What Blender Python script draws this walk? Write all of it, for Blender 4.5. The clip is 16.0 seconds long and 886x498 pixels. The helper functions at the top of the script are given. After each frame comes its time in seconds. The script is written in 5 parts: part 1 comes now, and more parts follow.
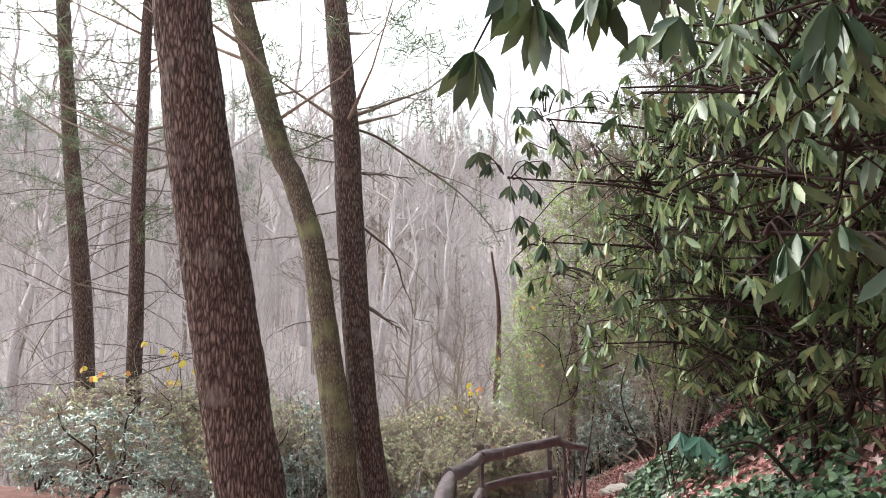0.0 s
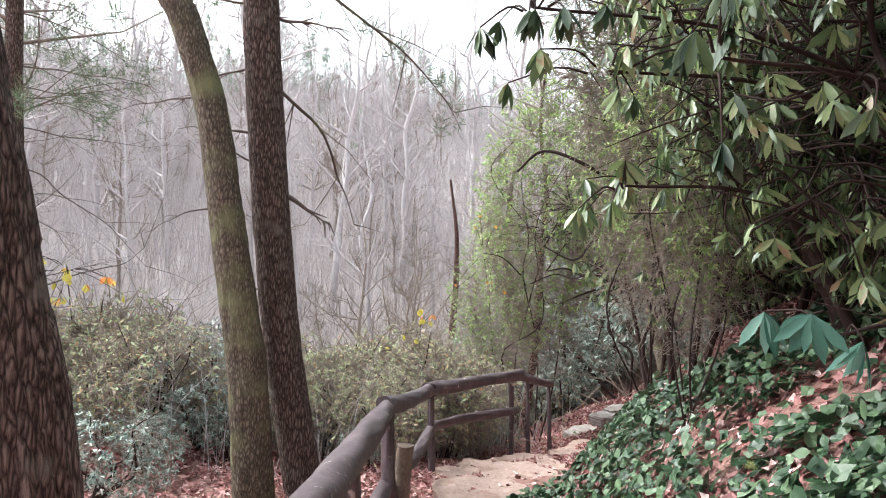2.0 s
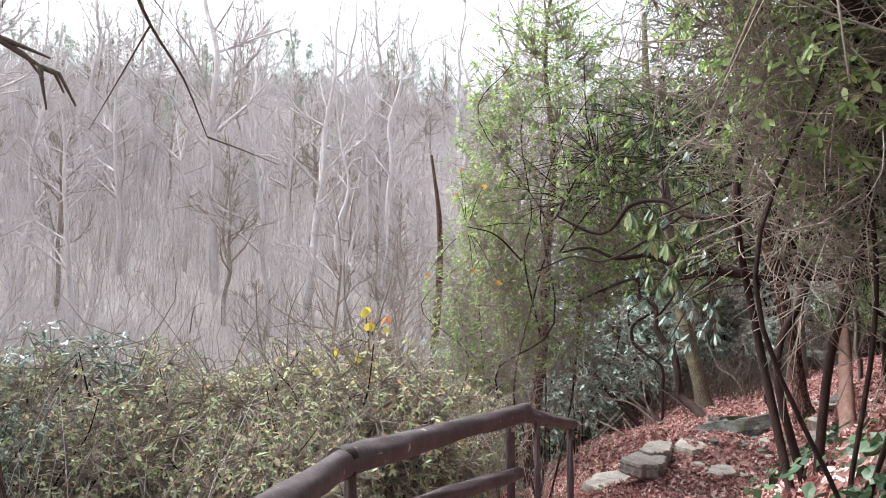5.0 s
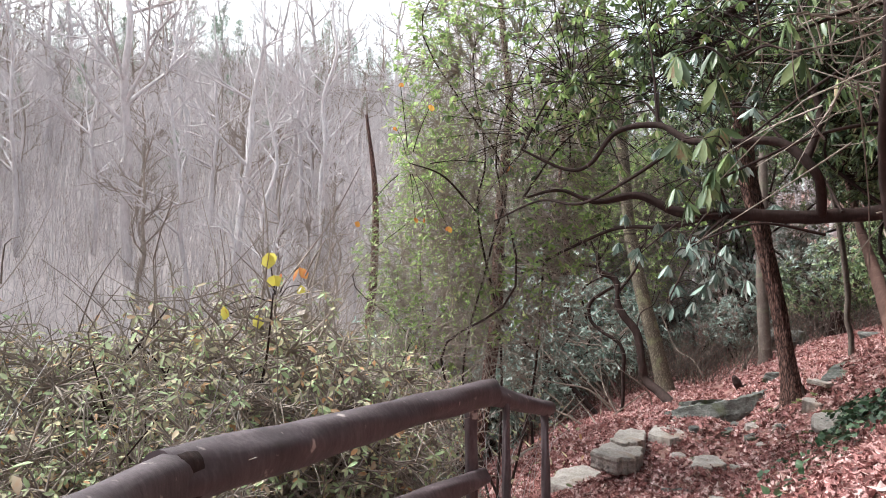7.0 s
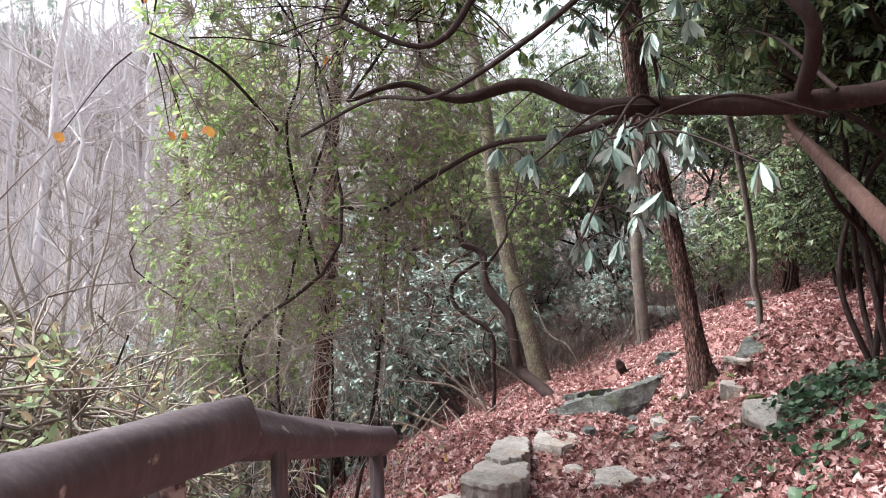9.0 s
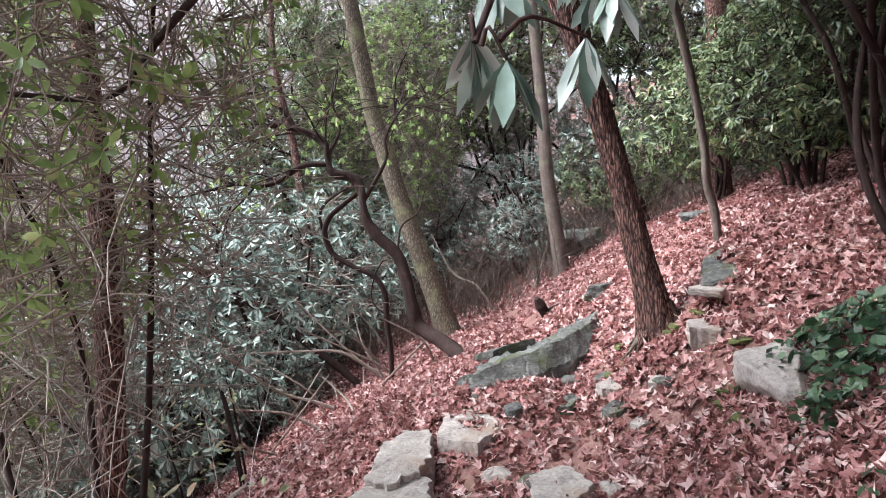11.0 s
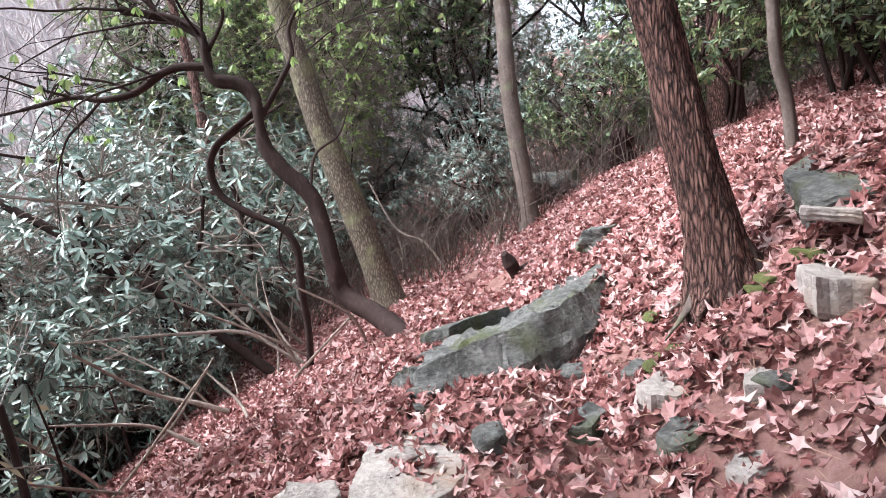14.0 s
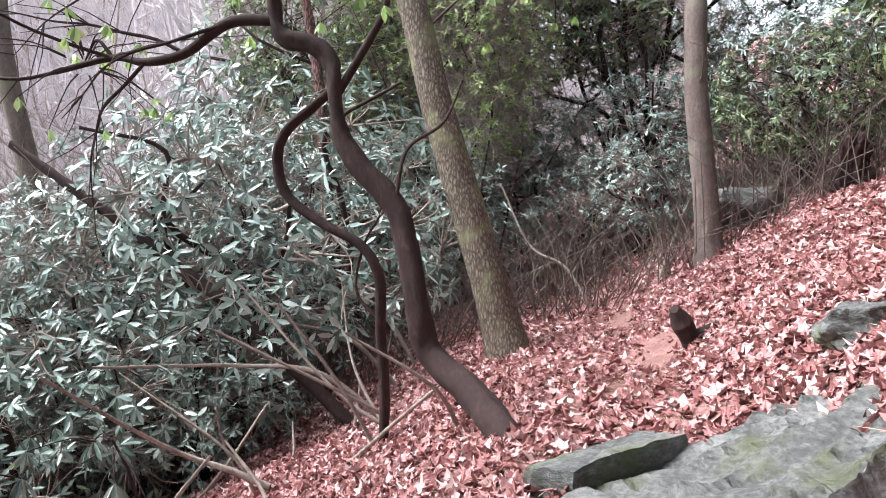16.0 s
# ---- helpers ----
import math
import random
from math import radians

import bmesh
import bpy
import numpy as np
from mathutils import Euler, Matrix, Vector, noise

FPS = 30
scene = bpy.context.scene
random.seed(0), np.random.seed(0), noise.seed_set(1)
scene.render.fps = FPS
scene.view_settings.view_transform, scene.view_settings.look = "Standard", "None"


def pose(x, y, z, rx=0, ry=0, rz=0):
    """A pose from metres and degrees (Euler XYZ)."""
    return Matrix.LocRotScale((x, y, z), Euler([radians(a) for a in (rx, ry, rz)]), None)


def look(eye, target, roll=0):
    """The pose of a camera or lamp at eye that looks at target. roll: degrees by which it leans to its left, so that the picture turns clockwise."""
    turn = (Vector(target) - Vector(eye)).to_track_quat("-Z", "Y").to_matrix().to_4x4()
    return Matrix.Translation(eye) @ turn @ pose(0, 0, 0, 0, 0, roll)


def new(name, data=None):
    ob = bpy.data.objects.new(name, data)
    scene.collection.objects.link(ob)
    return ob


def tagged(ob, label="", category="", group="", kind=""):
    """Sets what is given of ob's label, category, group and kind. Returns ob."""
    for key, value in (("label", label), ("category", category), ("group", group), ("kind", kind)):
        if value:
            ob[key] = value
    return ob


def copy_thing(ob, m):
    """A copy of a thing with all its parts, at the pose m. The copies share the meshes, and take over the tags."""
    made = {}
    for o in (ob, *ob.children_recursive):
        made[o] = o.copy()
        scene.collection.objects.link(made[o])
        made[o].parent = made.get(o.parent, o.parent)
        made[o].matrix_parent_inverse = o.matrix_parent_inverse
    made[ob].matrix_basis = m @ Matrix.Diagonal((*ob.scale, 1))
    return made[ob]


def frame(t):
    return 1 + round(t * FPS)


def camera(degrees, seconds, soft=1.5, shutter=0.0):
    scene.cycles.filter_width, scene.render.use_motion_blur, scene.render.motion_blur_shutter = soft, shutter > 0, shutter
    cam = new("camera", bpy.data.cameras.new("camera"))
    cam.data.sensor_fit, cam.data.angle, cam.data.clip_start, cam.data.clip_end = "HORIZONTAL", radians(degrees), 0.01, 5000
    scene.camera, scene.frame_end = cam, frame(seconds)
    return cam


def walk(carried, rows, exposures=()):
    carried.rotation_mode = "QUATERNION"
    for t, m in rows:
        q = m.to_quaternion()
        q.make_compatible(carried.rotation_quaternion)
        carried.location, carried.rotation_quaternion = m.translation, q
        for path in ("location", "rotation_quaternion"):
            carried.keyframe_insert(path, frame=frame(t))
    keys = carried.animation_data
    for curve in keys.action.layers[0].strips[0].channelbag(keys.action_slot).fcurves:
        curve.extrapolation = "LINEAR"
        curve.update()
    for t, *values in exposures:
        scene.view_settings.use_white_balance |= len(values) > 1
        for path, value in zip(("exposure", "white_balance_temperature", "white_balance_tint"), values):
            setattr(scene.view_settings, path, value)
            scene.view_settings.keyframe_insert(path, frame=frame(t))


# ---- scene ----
cam = camera(67.5, 16.0, soft=1.0)
PATH = [
    (0, (0.469, -2.0, 1.107), (0.386, -0.008, 1.274), 0.9),
    (0.5, (0.506, -1.449, 0.918), (0.516, 0.545, 1.064), 1.1),
    (1, (0.5, -1.005, 0.803), (0.532, 0.993, 0.9), 0.9),
    (1.5, (0.457, -0.543, 0.617), (0.486, 1.456, 0.676), 1.3),
    (2, (0.582, -0.115, 0.511), (0.624, 1.885, 0.534), 1.8),
    (2.5, (0.634, 0.193, 0.408), (0.695, 2.192, 0.438), 2.0),
    (3, (0.643, 0.78, 0.282), (0.71, 2.778, 0.326), 1.8),
    (3.5, (0.782, 1.548, 0.217), (0.864, 3.545, 0.284), 0.9),
    (3.7, (0.834, 1.881, 0.22), (0.914, 3.878, 0.284), 1.2),
    (5.8, (1.126, 4.554, -0.078), (1.178, 6.553, -0.028), 1.3),
    (6, (1.133, 4.674, -0.11), (1.221, 6.672, -0.108), 1.2),
    (6.5, (1.018, 5.01, -0.218), (1.18, 7.003, -0.205), 1.0),
    (7, (1.147, 5.59, -0.404), (1.393, 7.574, -0.359), 1.5),
    (7.5, (1.349, 6.423, -0.449), (1.813, 8.369, -0.423), 0.8),
    (8, (1.604, 6.95, -0.442), (2.187, 8.863, -0.397), 0.4),
    (8.5, (1.699, 7.404, -0.559), (2.311, 9.306, -0.469), 0.4),
    (9, (1.973, 7.949, -0.784), (2.622, 9.84, -0.739), -0.4),
    (9.5, (2.244, 8.507, -0.8), (3.038, 10.343, -0.837), -1.6),
    (9.7, (2.357, 8.734, -0.781), (3.175, 10.559, -0.833), -1.9),
    (11.8, (3.52, 10.441, -1.088), (4.404, 12.22, -1.32), -7.3),
    (12, (3.621, 10.568, -1.122), (4.495, 12.347, -1.387), -7.4),
    (12.5, (3.872, 10.723, -1.239), (4.815, 12.441, -1.64), -8.0),
    (13, (3.853, 10.941, -1.348), (4.834, 12.645, -1.72), -6.9),
    (13.5, (3.757, 11.141, -1.269), (4.712, 12.876, -1.546), -6.6),
    (14, (4.204, 11.781, -1.402), (5.214, 13.488, -1.651), -6.4),
    (14.5, (4.604, 12.344, -1.35), (5.659, 14.026, -1.587), -6.1),
    (15, (4.856, 12.663, -1.361), (5.891, 14.359, -1.588), -5.7),
    (15.5, (5.039, 13.041, -1.294), (5.929, 14.816, -1.532), -4.6),
    (16, (5.203, 13.345, -1.335), (5.811, 15.236, -1.567), -2.8),
]
walk(cam, [(t, look(eye, at, roll)) for t, eye, at, roll in PATH], exposures=[(0, 1.68, 6450, 4), (2.5, 1.82, 6150, 3), (7, 1.6, 6250, 4), (9.7, 1.95, 6050, 6), (11.8, 1.85, 5950, 8), (16, 2.08, 5950, 9)])

# ---- world, sun, exposure ----
world = bpy.data.worlds.new("overcast_sky")
scene.world = world
world.use_nodes = True
wn, wl = world.node_tree.nodes, world.node_tree.links
sky = wn.new("ShaderNodeTexSky")
sky.sky_type = "NISHITA"
sky.sun_disc = False
sky.sun_elevation, sky.sun_rotation = radians(50), radians(-60)
sky.dust_density = 4.0
pale = wn.new("ShaderNodeHueSaturation")
pale.inputs["Saturation"].default_value = 0.22
wl.new(sky.outputs[0], pale.inputs["Color"])
wl.new(pale.outputs[0], wn["Background"].inputs["Color"])
wn["Background"].inputs["Strength"].default_value = 0.15
sun_data = bpy.data.lights.new("sun", "SUN")
sun_data.energy, sun_data.angle, sun_data.color = 1.4, radians(25), (1.0, 0.95, 0.9)
sun = new("sun", sun_data)
sun.matrix_world = look((-20, 12, 28), (0, 6, 0))


# ---- materials ----
def ramp_node(n, stops):
    r = n.new("ShaderNodeValToRGB")
    while len(r.color_ramp.elements) < len(stops):
        r.color_ramp.elements.new(0.5)
    for e, (p, c) in zip(r.color_ramp.elements, stops):
        e.position, e.color = p, (*c, 1)
    return r


def surface(name, stops, scale=6.0, stretch=(1, 1, 1), rough=0.85, bump=0.4, fine=60.0, bump_dist=0.02, patch=None, spec=0.3, cells=False):
    """Noise at two scales through a colour ramp, with relief. patch: (colour, scale, low, high) of a second cover such as moss or lichen."""
    m = bpy.data.materials.new(name)
    m.use_nodes = True
    n, l = m.node_tree.nodes, m.node_tree.links
    b = n["Principled BSDF"]
    b.inputs["Roughness"].default_value = rough
    b.inputs["Specular IOR Level"].default_value = spec
    co, mp = n.new("ShaderNodeTexCoord"), n.new("ShaderNodeMapping")
    mp.inputs["Scale"].default_value = stretch
    l.new(co.outputs["Object"], mp.inputs["Vector"])
    big, small = n.new("ShaderNodeTexNoise"), n.new("ShaderNodeTexNoise")
    big.inputs["Scale"].default_value, small.inputs["Scale"].default_value = scale, fine
    for t in (big, small):
        t.inputs["Detail"].default_value = 6
        t.inputs["Roughness"].default_value = 0.65
        l.new(mp.outputs[0], t.inputs["Vector"])
    mix = n.new("ShaderNodeMath")
    mix.operation = "MULTIPLY_ADD"
    mix.inputs[1].default_value = 0.45
    l.new(small.outputs[0], mix.inputs[0])
    half = n.new("ShaderNodeMath")
    half.operation = "MULTIPLY"
    half.inputs[1].default_value = 0.55
    height = mix.outputs[0]
    if cells:
        v = n.new("ShaderNodeTexVoronoi")
        v.feature = "DISTANCE_TO_EDGE"
        v.inputs["Scale"].default_value = scale
        warp = n.new("ShaderNodeTexNoise")
        warp.inputs["Scale"].default_value, warp.inputs["Detail"].default_value = scale * 0.6, 3
        l.new(mp.outputs[0], warp.inputs["Vector"])
        shift = n.new("ShaderNodeVectorMath")
        shift.operation = "MULTIPLY_ADD"
        shift.inputs[1].default_value = (1.6 / scale,) * 3
        l.new(warp.outputs["Color"], shift.inputs[0])
        l.new(mp.outputs[0], shift.inputs[2])
        l.new(shift.outputs[0], v.inputs["Vector"])
        vm = n.new("ShaderNodeMath")
        vm.operation = "MULTIPLY"
        vm.inputs[1].default_value = 1.7
        l.new(v.outputs["Distance"], vm.inputs[0])
        vs = n.new("ShaderNodeMath")
        vs.operation = "MINIMUM"
        vs.inputs[1].default_value = 0.6
        l.new(vm.outputs[0], vs.inputs[0])
        l.new(vs.outputs[0], half.inputs[0])
    else:
        l.new(big.outputs[0], half.inputs[0])
    l.new(half.outputs[0], mix.inputs[2])
    r = ramp_node(n, stops)
    l.new(height, r.inputs[0])
    colour = r.outputs[0]
    if patch:
        c2, ps, lo, hi = patch
        pn, pr = n.new("ShaderNodeTexNoise"), n.new("ShaderNodeMapRange")
        pn.inputs["Scale"].default_value, pn.inputs["Detail"].default_value = ps, 5
        l.new(co.outputs["Object"], pn.inputs["Vector"])
        pr.inputs["From Min"].default_value, pr.inputs["From Max"].default_value = lo, hi
        l.new(pn.outputs[0], pr.inputs["Value"])
        mx = n.new("ShaderNodeMix")
        mx.data_type = "RGBA"
        l.new(pr.outputs[0], mx.inputs[0])
        l.new(colour, mx.inputs[6])
        mx.inputs[7].default_value = (*c2, 1)
        colour = mx.outputs[2]
    l.new(colour, b.inputs["Base Color"])
    bp = n.new("ShaderNodeBump")
    bp.inputs["Strength"].default_value, bp.inputs["Distance"].default_value = bump, bump_dist
    l.new(height, bp.inputs["Height"])
    l.new(bp.outputs[0], b.inputs["Normal"])
    return m


def leafy(name, stops, rough=0.45, spec=0.5, through_light=0.25):
    """Leaves: a colour of its own for every leaf, mottled, with some light through the blade."""
    m = bpy.data.materials.new(name)
    m.use_nodes = True
    n, l = m.node_tree.nodes, m.node_tree.links
    b = n["Principled BSDF"]
    b.inputs["Roughness"].default_value = rough
    b.inputs["Specular IOR Level"].default_value = spec
    g, co, tex = n.new("ShaderNodeNewGeometry"), n.new("ShaderNodeTexCoord"), n.new("ShaderNodeTexNoise")
    tex.inputs["Scale"].default_value, tex.inputs["Detail"].default_value = 25, 4
    l.new(co.outputs["Object"], tex.inputs["Vector"])
    add = n.new("ShaderNodeMath")
    add.operation = "MULTIPLY_ADD"
    add.inputs[1].default_value = 0.5
    l.new(tex.outputs[0], add.inputs[0])
    sub = n.new("ShaderNodeMath")
    sub.operation = "SUBTRACT"
    sub.inputs[1].default_value = 0.25
    l.new(g.outputs["Random Per Island"], sub.inputs[0])
    l.new(sub.outputs[0], add.inputs[2])
    r = ramp_node(n, stops)
    l.new(add.outputs[0], r.inputs[0])
    l.new(r.outputs[0], b.inputs["Base Color"])
    tr, mx = n.new("ShaderNodeBsdfTranslucent"), n.new("ShaderNodeMixShader")
    l.new(r.outputs[0], tr.inputs["Color"])
    mx.inputs[0].default_value = through_light
    l.new(b.outputs[0], mx.inputs[1])
    l.new(tr.outputs[0], mx.inputs[2])
    l.new(mx.outputs[0], n["Material Output"].inputs["Surface"])
    return m


M_SOIL = surface("forest_floor", [(0.25, (0.07, 0.035, 0.03)), (0.5, (0.24, 0.125, 0.11)), (0.75, (0.42, 0.26, 0.23))], 3.0, fine=28, bump=0.8, bump_dist=0.05, patch=((0.07, 0.09, 0.04), 0.6, 0.6, 0.72))
# leaf floor paled so that its colour carries the haze over the ravine
M_HILL = surface("hazed_leaf_floor", [(0.3, (0.42, 0.365, 0.36)), (0.5, (0.54, 0.475, 0.47)), (0.7, (0.7, 0.64, 0.64))], 0.4, fine=5, bump=0.5, bump_dist=0.2)
M_BARK = surface("furrowed_bark", [(0.2, (0.02, 0.012, 0.011)), (0.36, (0.11, 0.072, 0.062)), (0.68, (0.32, 0.24, 0.215))], 46.0, (1, 1, 0.22), fine=110, bump=1.0, bump_dist=0.03, cells=True, patch=((0.2, 0.17, 0.15), 5, 0.6, 0.8))
M_BARK_RED = surface("reddish_bark", [(0.22, (0.014, 0.008, 0.007)), (0.34, (0.11, 0.055, 0.047)), (0.58, (0.28, 0.155, 0.13))], 48.0, (1, 1, 0.18), fine=110, bump=1.0, bump_dist=0.03, cells=True)
M_BARK_MOSS = surface("mossy_bark", [(0.2, (0.045, 0.033, 0.026)), (0.45, (0.15, 0.12, 0.09)), (0.75, (0.3, 0.255, 0.2))], 40.0, (1, 1, 0.35), fine=90, bump=0.8, bump_dist=0.015, cells=True, patch=((0.19, 0.19, 0.1), 3.0, 0.5, 0.75))
M_BARK_GREY = surface("grey_bark", [(0.25, (0.05, 0.037, 0.032)), (0.5, (0.13, 0.1, 0.088)), (0.8, (0.26, 0.215, 0.19))], 9.0, (1, 1, 0.5), fine=60, bump=0.5, patch=((0.16, 0.16, 0.1), 3, 0.55, 0.75))
# grey bark with distance haze mixed into its colour; nearer brush twigs share it
M_FAR = surface("hazed_bark", [(0.3, (0.34, 0.305, 0.31)), (0.7, (0.72, 0.67, 0.69))], 1.5, (1, 1, 0.3), fine=12, bump=0.2)
M_TWIG = surface("dead_twig", [(0.3, (0.13, 0.1, 0.085)), (0.7, (0.42, 0.35, 0.305))], 8.0, fine=50, bump=0.3)
M_STEM = surface("shrub_stem_bark", [(0.25, (0.011, 0.006, 0.005)), (0.55, (0.036, 0.019, 0.017)), (0.8, (0.11, 0.065, 0.055))], 14.0, (1, 1, 0.35), fine=55, bump=0.7, bump_dist=0.012)
M_LOG = surface("weathered_log", [(0.25, (0.033, 0.023, 0.026)), (0.5, (0.082, 0.057, 0.064)), (0.8, (0.19, 0.145, 0.158))], 5.0, (1, 1, 0.3), rough=0.6, fine=45, bump=0.5, bump_dist=0.01, spec=0.45, patch=((0.42, 0.35, 0.33), 14, 0.66, 0.74))
M_CUT = surface("cut_wood", [(0.3, (0.1, 0.07, 0.06)), (0.7, (0.32, 0.24, 0.19))], 12, fine=60)
M_ROCK = surface("grey_rock", [(0.28, (0.02, 0.02, 0.018)), (0.48, (0.1, 0.1, 0.095)), (0.7, (0.28, 0.275, 0.265))], 5.0, (1, 1, 2.0), fine=35, bump=1.0, bump_dist=0.03, patch=((0.085, 0.095, 0.04), 3.5, 0.52, 0.7))
M_ROCK_PALE = surface("pale_slab_rock", [(0.25, (0.13, 0.105, 0.1)), (0.5, (0.4, 0.355, 0.33)), (0.75, (0.6, 0.545, 0.51))], 5.0, fine=40, bump=1.0, bump_dist=0.02, patch=((0.3, 0.22, 0.17), 2.0, 0.55, 0.7))
M_PATH = surface("pinkish_path_stone", [(0.25, (0.17, 0.11, 0.09)), (0.5, (0.38, 0.27, 0.235)), (0.75, (0.56, 0.44, 0.4))], 3.0, fine=32, bump=1.0, bump_dist=0.02, patch=((0.24, 0.15, 0.12), 2.5, 0.5, 0.7))
M_MOSS = surface("moss_clump", [(0.3, (0.04, 0.05, 0.015)), (0.7, (0.16, 0.17, 0.06))], 20, fine=120, bump=1.0)
M_RHODO = leafy("rhododendron_leaf", [(0.0, (0.045, 0.07, 0.035)), (0.4, (0.11, 0.165, 0.075)), (0.75, (0.2, 0.265, 0.11)), (0.95, (0.31, 0.36, 0.18)), (1.0, (0.3, 0.21, 0.12))], rough=0.36, spec=0.6, through_light=0.25)
# darker copy of the rhododendron leaf: silhouette against the sky put into its colour
M_HANG = leafy("silhouette_rhododendron_leaf", [(0.0, (0.018, 0.035, 0.018)), (0.6, (0.05, 0.085, 0.04)), (1.0, (0.1, 0.14, 0.06))], rough=0.4, spec=0.5, through_light=0.12)
M_TEAL = leafy("young_rhododendron_leaf", [(0.0, (0.035, 0.11, 0.08)), (0.6, (0.09, 0.22, 0.17)), (1.0, (0.2, 0.34, 0.28))], rough=0.4, through_light=0.2)
# paler copy of the pine needles; the green is lightened to act as haze
M_RIDGE = leafy("hazed_pine_needles", [(0.0, (0.17, 0.23, 0.17)), (0.6, (0.27, 0.34, 0.25)), (1.0, (0.38, 0.44, 0.34))], rough=0.7, through_light=0.3)
# rhododendron leaf with the pale blue gloss of the sky painted into its colour
M_BLUE = leafy("sky_sheen_rhododendron_leaf", [(0.0, (0.05, 0.08, 0.062)), (0.5, (0.19, 0.26, 0.22)), (0.9, (0.44, 0.52, 0.47)), (1.0, (0.52, 0.58, 0.54))], rough=0.3, spec=0.65, through_light=0.12)
M_LAUREL = leafy("laurel_leaf", [(0.0, (0.13, 0.19, 0.065)), (0.5, (0.31, 0.43, 0.15)), (0.85, (0.48, 0.6, 0.26)), (1.0, (0.48, 0.42, 0.24))], rough=0.4, through_light=0.55)
M_IVY = leafy("ground_ivy_leaf", [(0.0, (0.015, 0.035, 0.015)), (0.5, (0.04, 0.085, 0.04)), (1.0, (0.15, 0.22, 0.12))], rough=0.4, through_light=0.15)
M_LITTER = leafy("fallen_leaf", [(0.0, (0.09, 0.031, 0.028)), (0.3, (0.26, 0.105, 0.098)), (0.6, (0.42, 0.21, 0.203)), (0.84, (0.56, 0.345, 0.335)), (1.0, (0.72, 0.56, 0.54))], rough=0.7, spec=0.25, through_light=0.1)
M_YELLOW = leafy("autumn_yellow_leaf", [(0.0, (0.6, 0.5, 0.08)), (0.6, (0.8, 0.72, 0.2)), (1.0, (0.75, 0.25, 0.1))], through_light=0.5)
M_ORANGE = leafy("autumn_orange_leaf", [(0.0, (0.5, 0.14, 0.04)), (1.0, (0.75, 0.42, 0.1))], through_light=0.5)
M_NEEDLE = leafy("pine_needles", [(0.0, (0.06, 0.09, 0.05)), (0.6, (0.13, 0.18, 0.1)), (1.0, (0.22, 0.26, 0.15))], rough=0.6, through_light=0.3)
M_STRAW = leafy("brown_straw", [(0.0, (0.2, 0.1, 0.07)), (1.0, (0.55, 0.36, 0.26))], rough=0.8, through_light=0.05)
M_DRY = leafy("dry_brush", [(0.0, (0.5, 0.27, 0.13)), (0.15, (0.46, 0.36, 0.26)), (0.5, (0.37, 0.4, 0.24)), (0.9, (0.38, 0.5, 0.27)), (1.0, (0.66, 0.57, 0.36))], rough=0.8, through_light=0.2)


# ---- mesh building ----
class Geo:
    """Collects vertices and faces of one mesh."""

    def __init__(self):
        self.v, self.f, self.n = [], [], 0

    def add(self, verts, faces):
        verts = np.asarray(verts, float).reshape(-1, 3)
        self.v.append(verts)
        self.f.append(np.asarray(faces, int) + self.n)
        self.n += len(verts)

    def mesh(self, name, smooth=True):
        me = bpy.data.meshes.new(name)
        v = np.concatenate(self.v)
        counts = np.concatenate([np.full(len(f), f.shape[1]) for f in self.f])
        loops = np.concatenate([f.ravel() for f in self.f])
        me.vertices.add(len(v))
        me.vertices.foreach_set("co", v.astype(np.float32).ravel())
        me.loops.add(len(loops))
        me.loops.foreach_set("vertex_index", loops.astype(np.int32))
        me.polygons.add(len(counts))
        me.polygons.foreach_set("loop_start", (np.cumsum(counts) - counts).astype(np.int32))
        me.polygons.foreach_set("use_smooth", np.full(len(counts), smooth))
        me.update(calc_edges=True)
        return me


def part(name, geo, material, parent=None, label="", smooth=True):
    me = geo.mesh(name, smooth)
    me.materials.append(material)
    ob = new(name, me)
    ob.parent = parent
    return tagged(ob, label)


def spline(pts, k=6):
    """A smooth line through pts, k steps a span."""
    p = np.asarray(pts, float)
    q = np.vstack([2 * p[0] - p[1], p, 2 * p[-1] - p[-2]])
    t = np.linspace(0, 1, k, endpoint=False)[:, None]
    out = [0.5 * (2 * b + (c - a) * t + (2 * a - 5 * b + 4 * c - d) * t**2 + (3 * b - a - 3 * c + d) * t**3) for a, b, c, d in zip(q, q[1:], q[2:], q[3:])]
    return np.vstack(out + [p[-1:]])


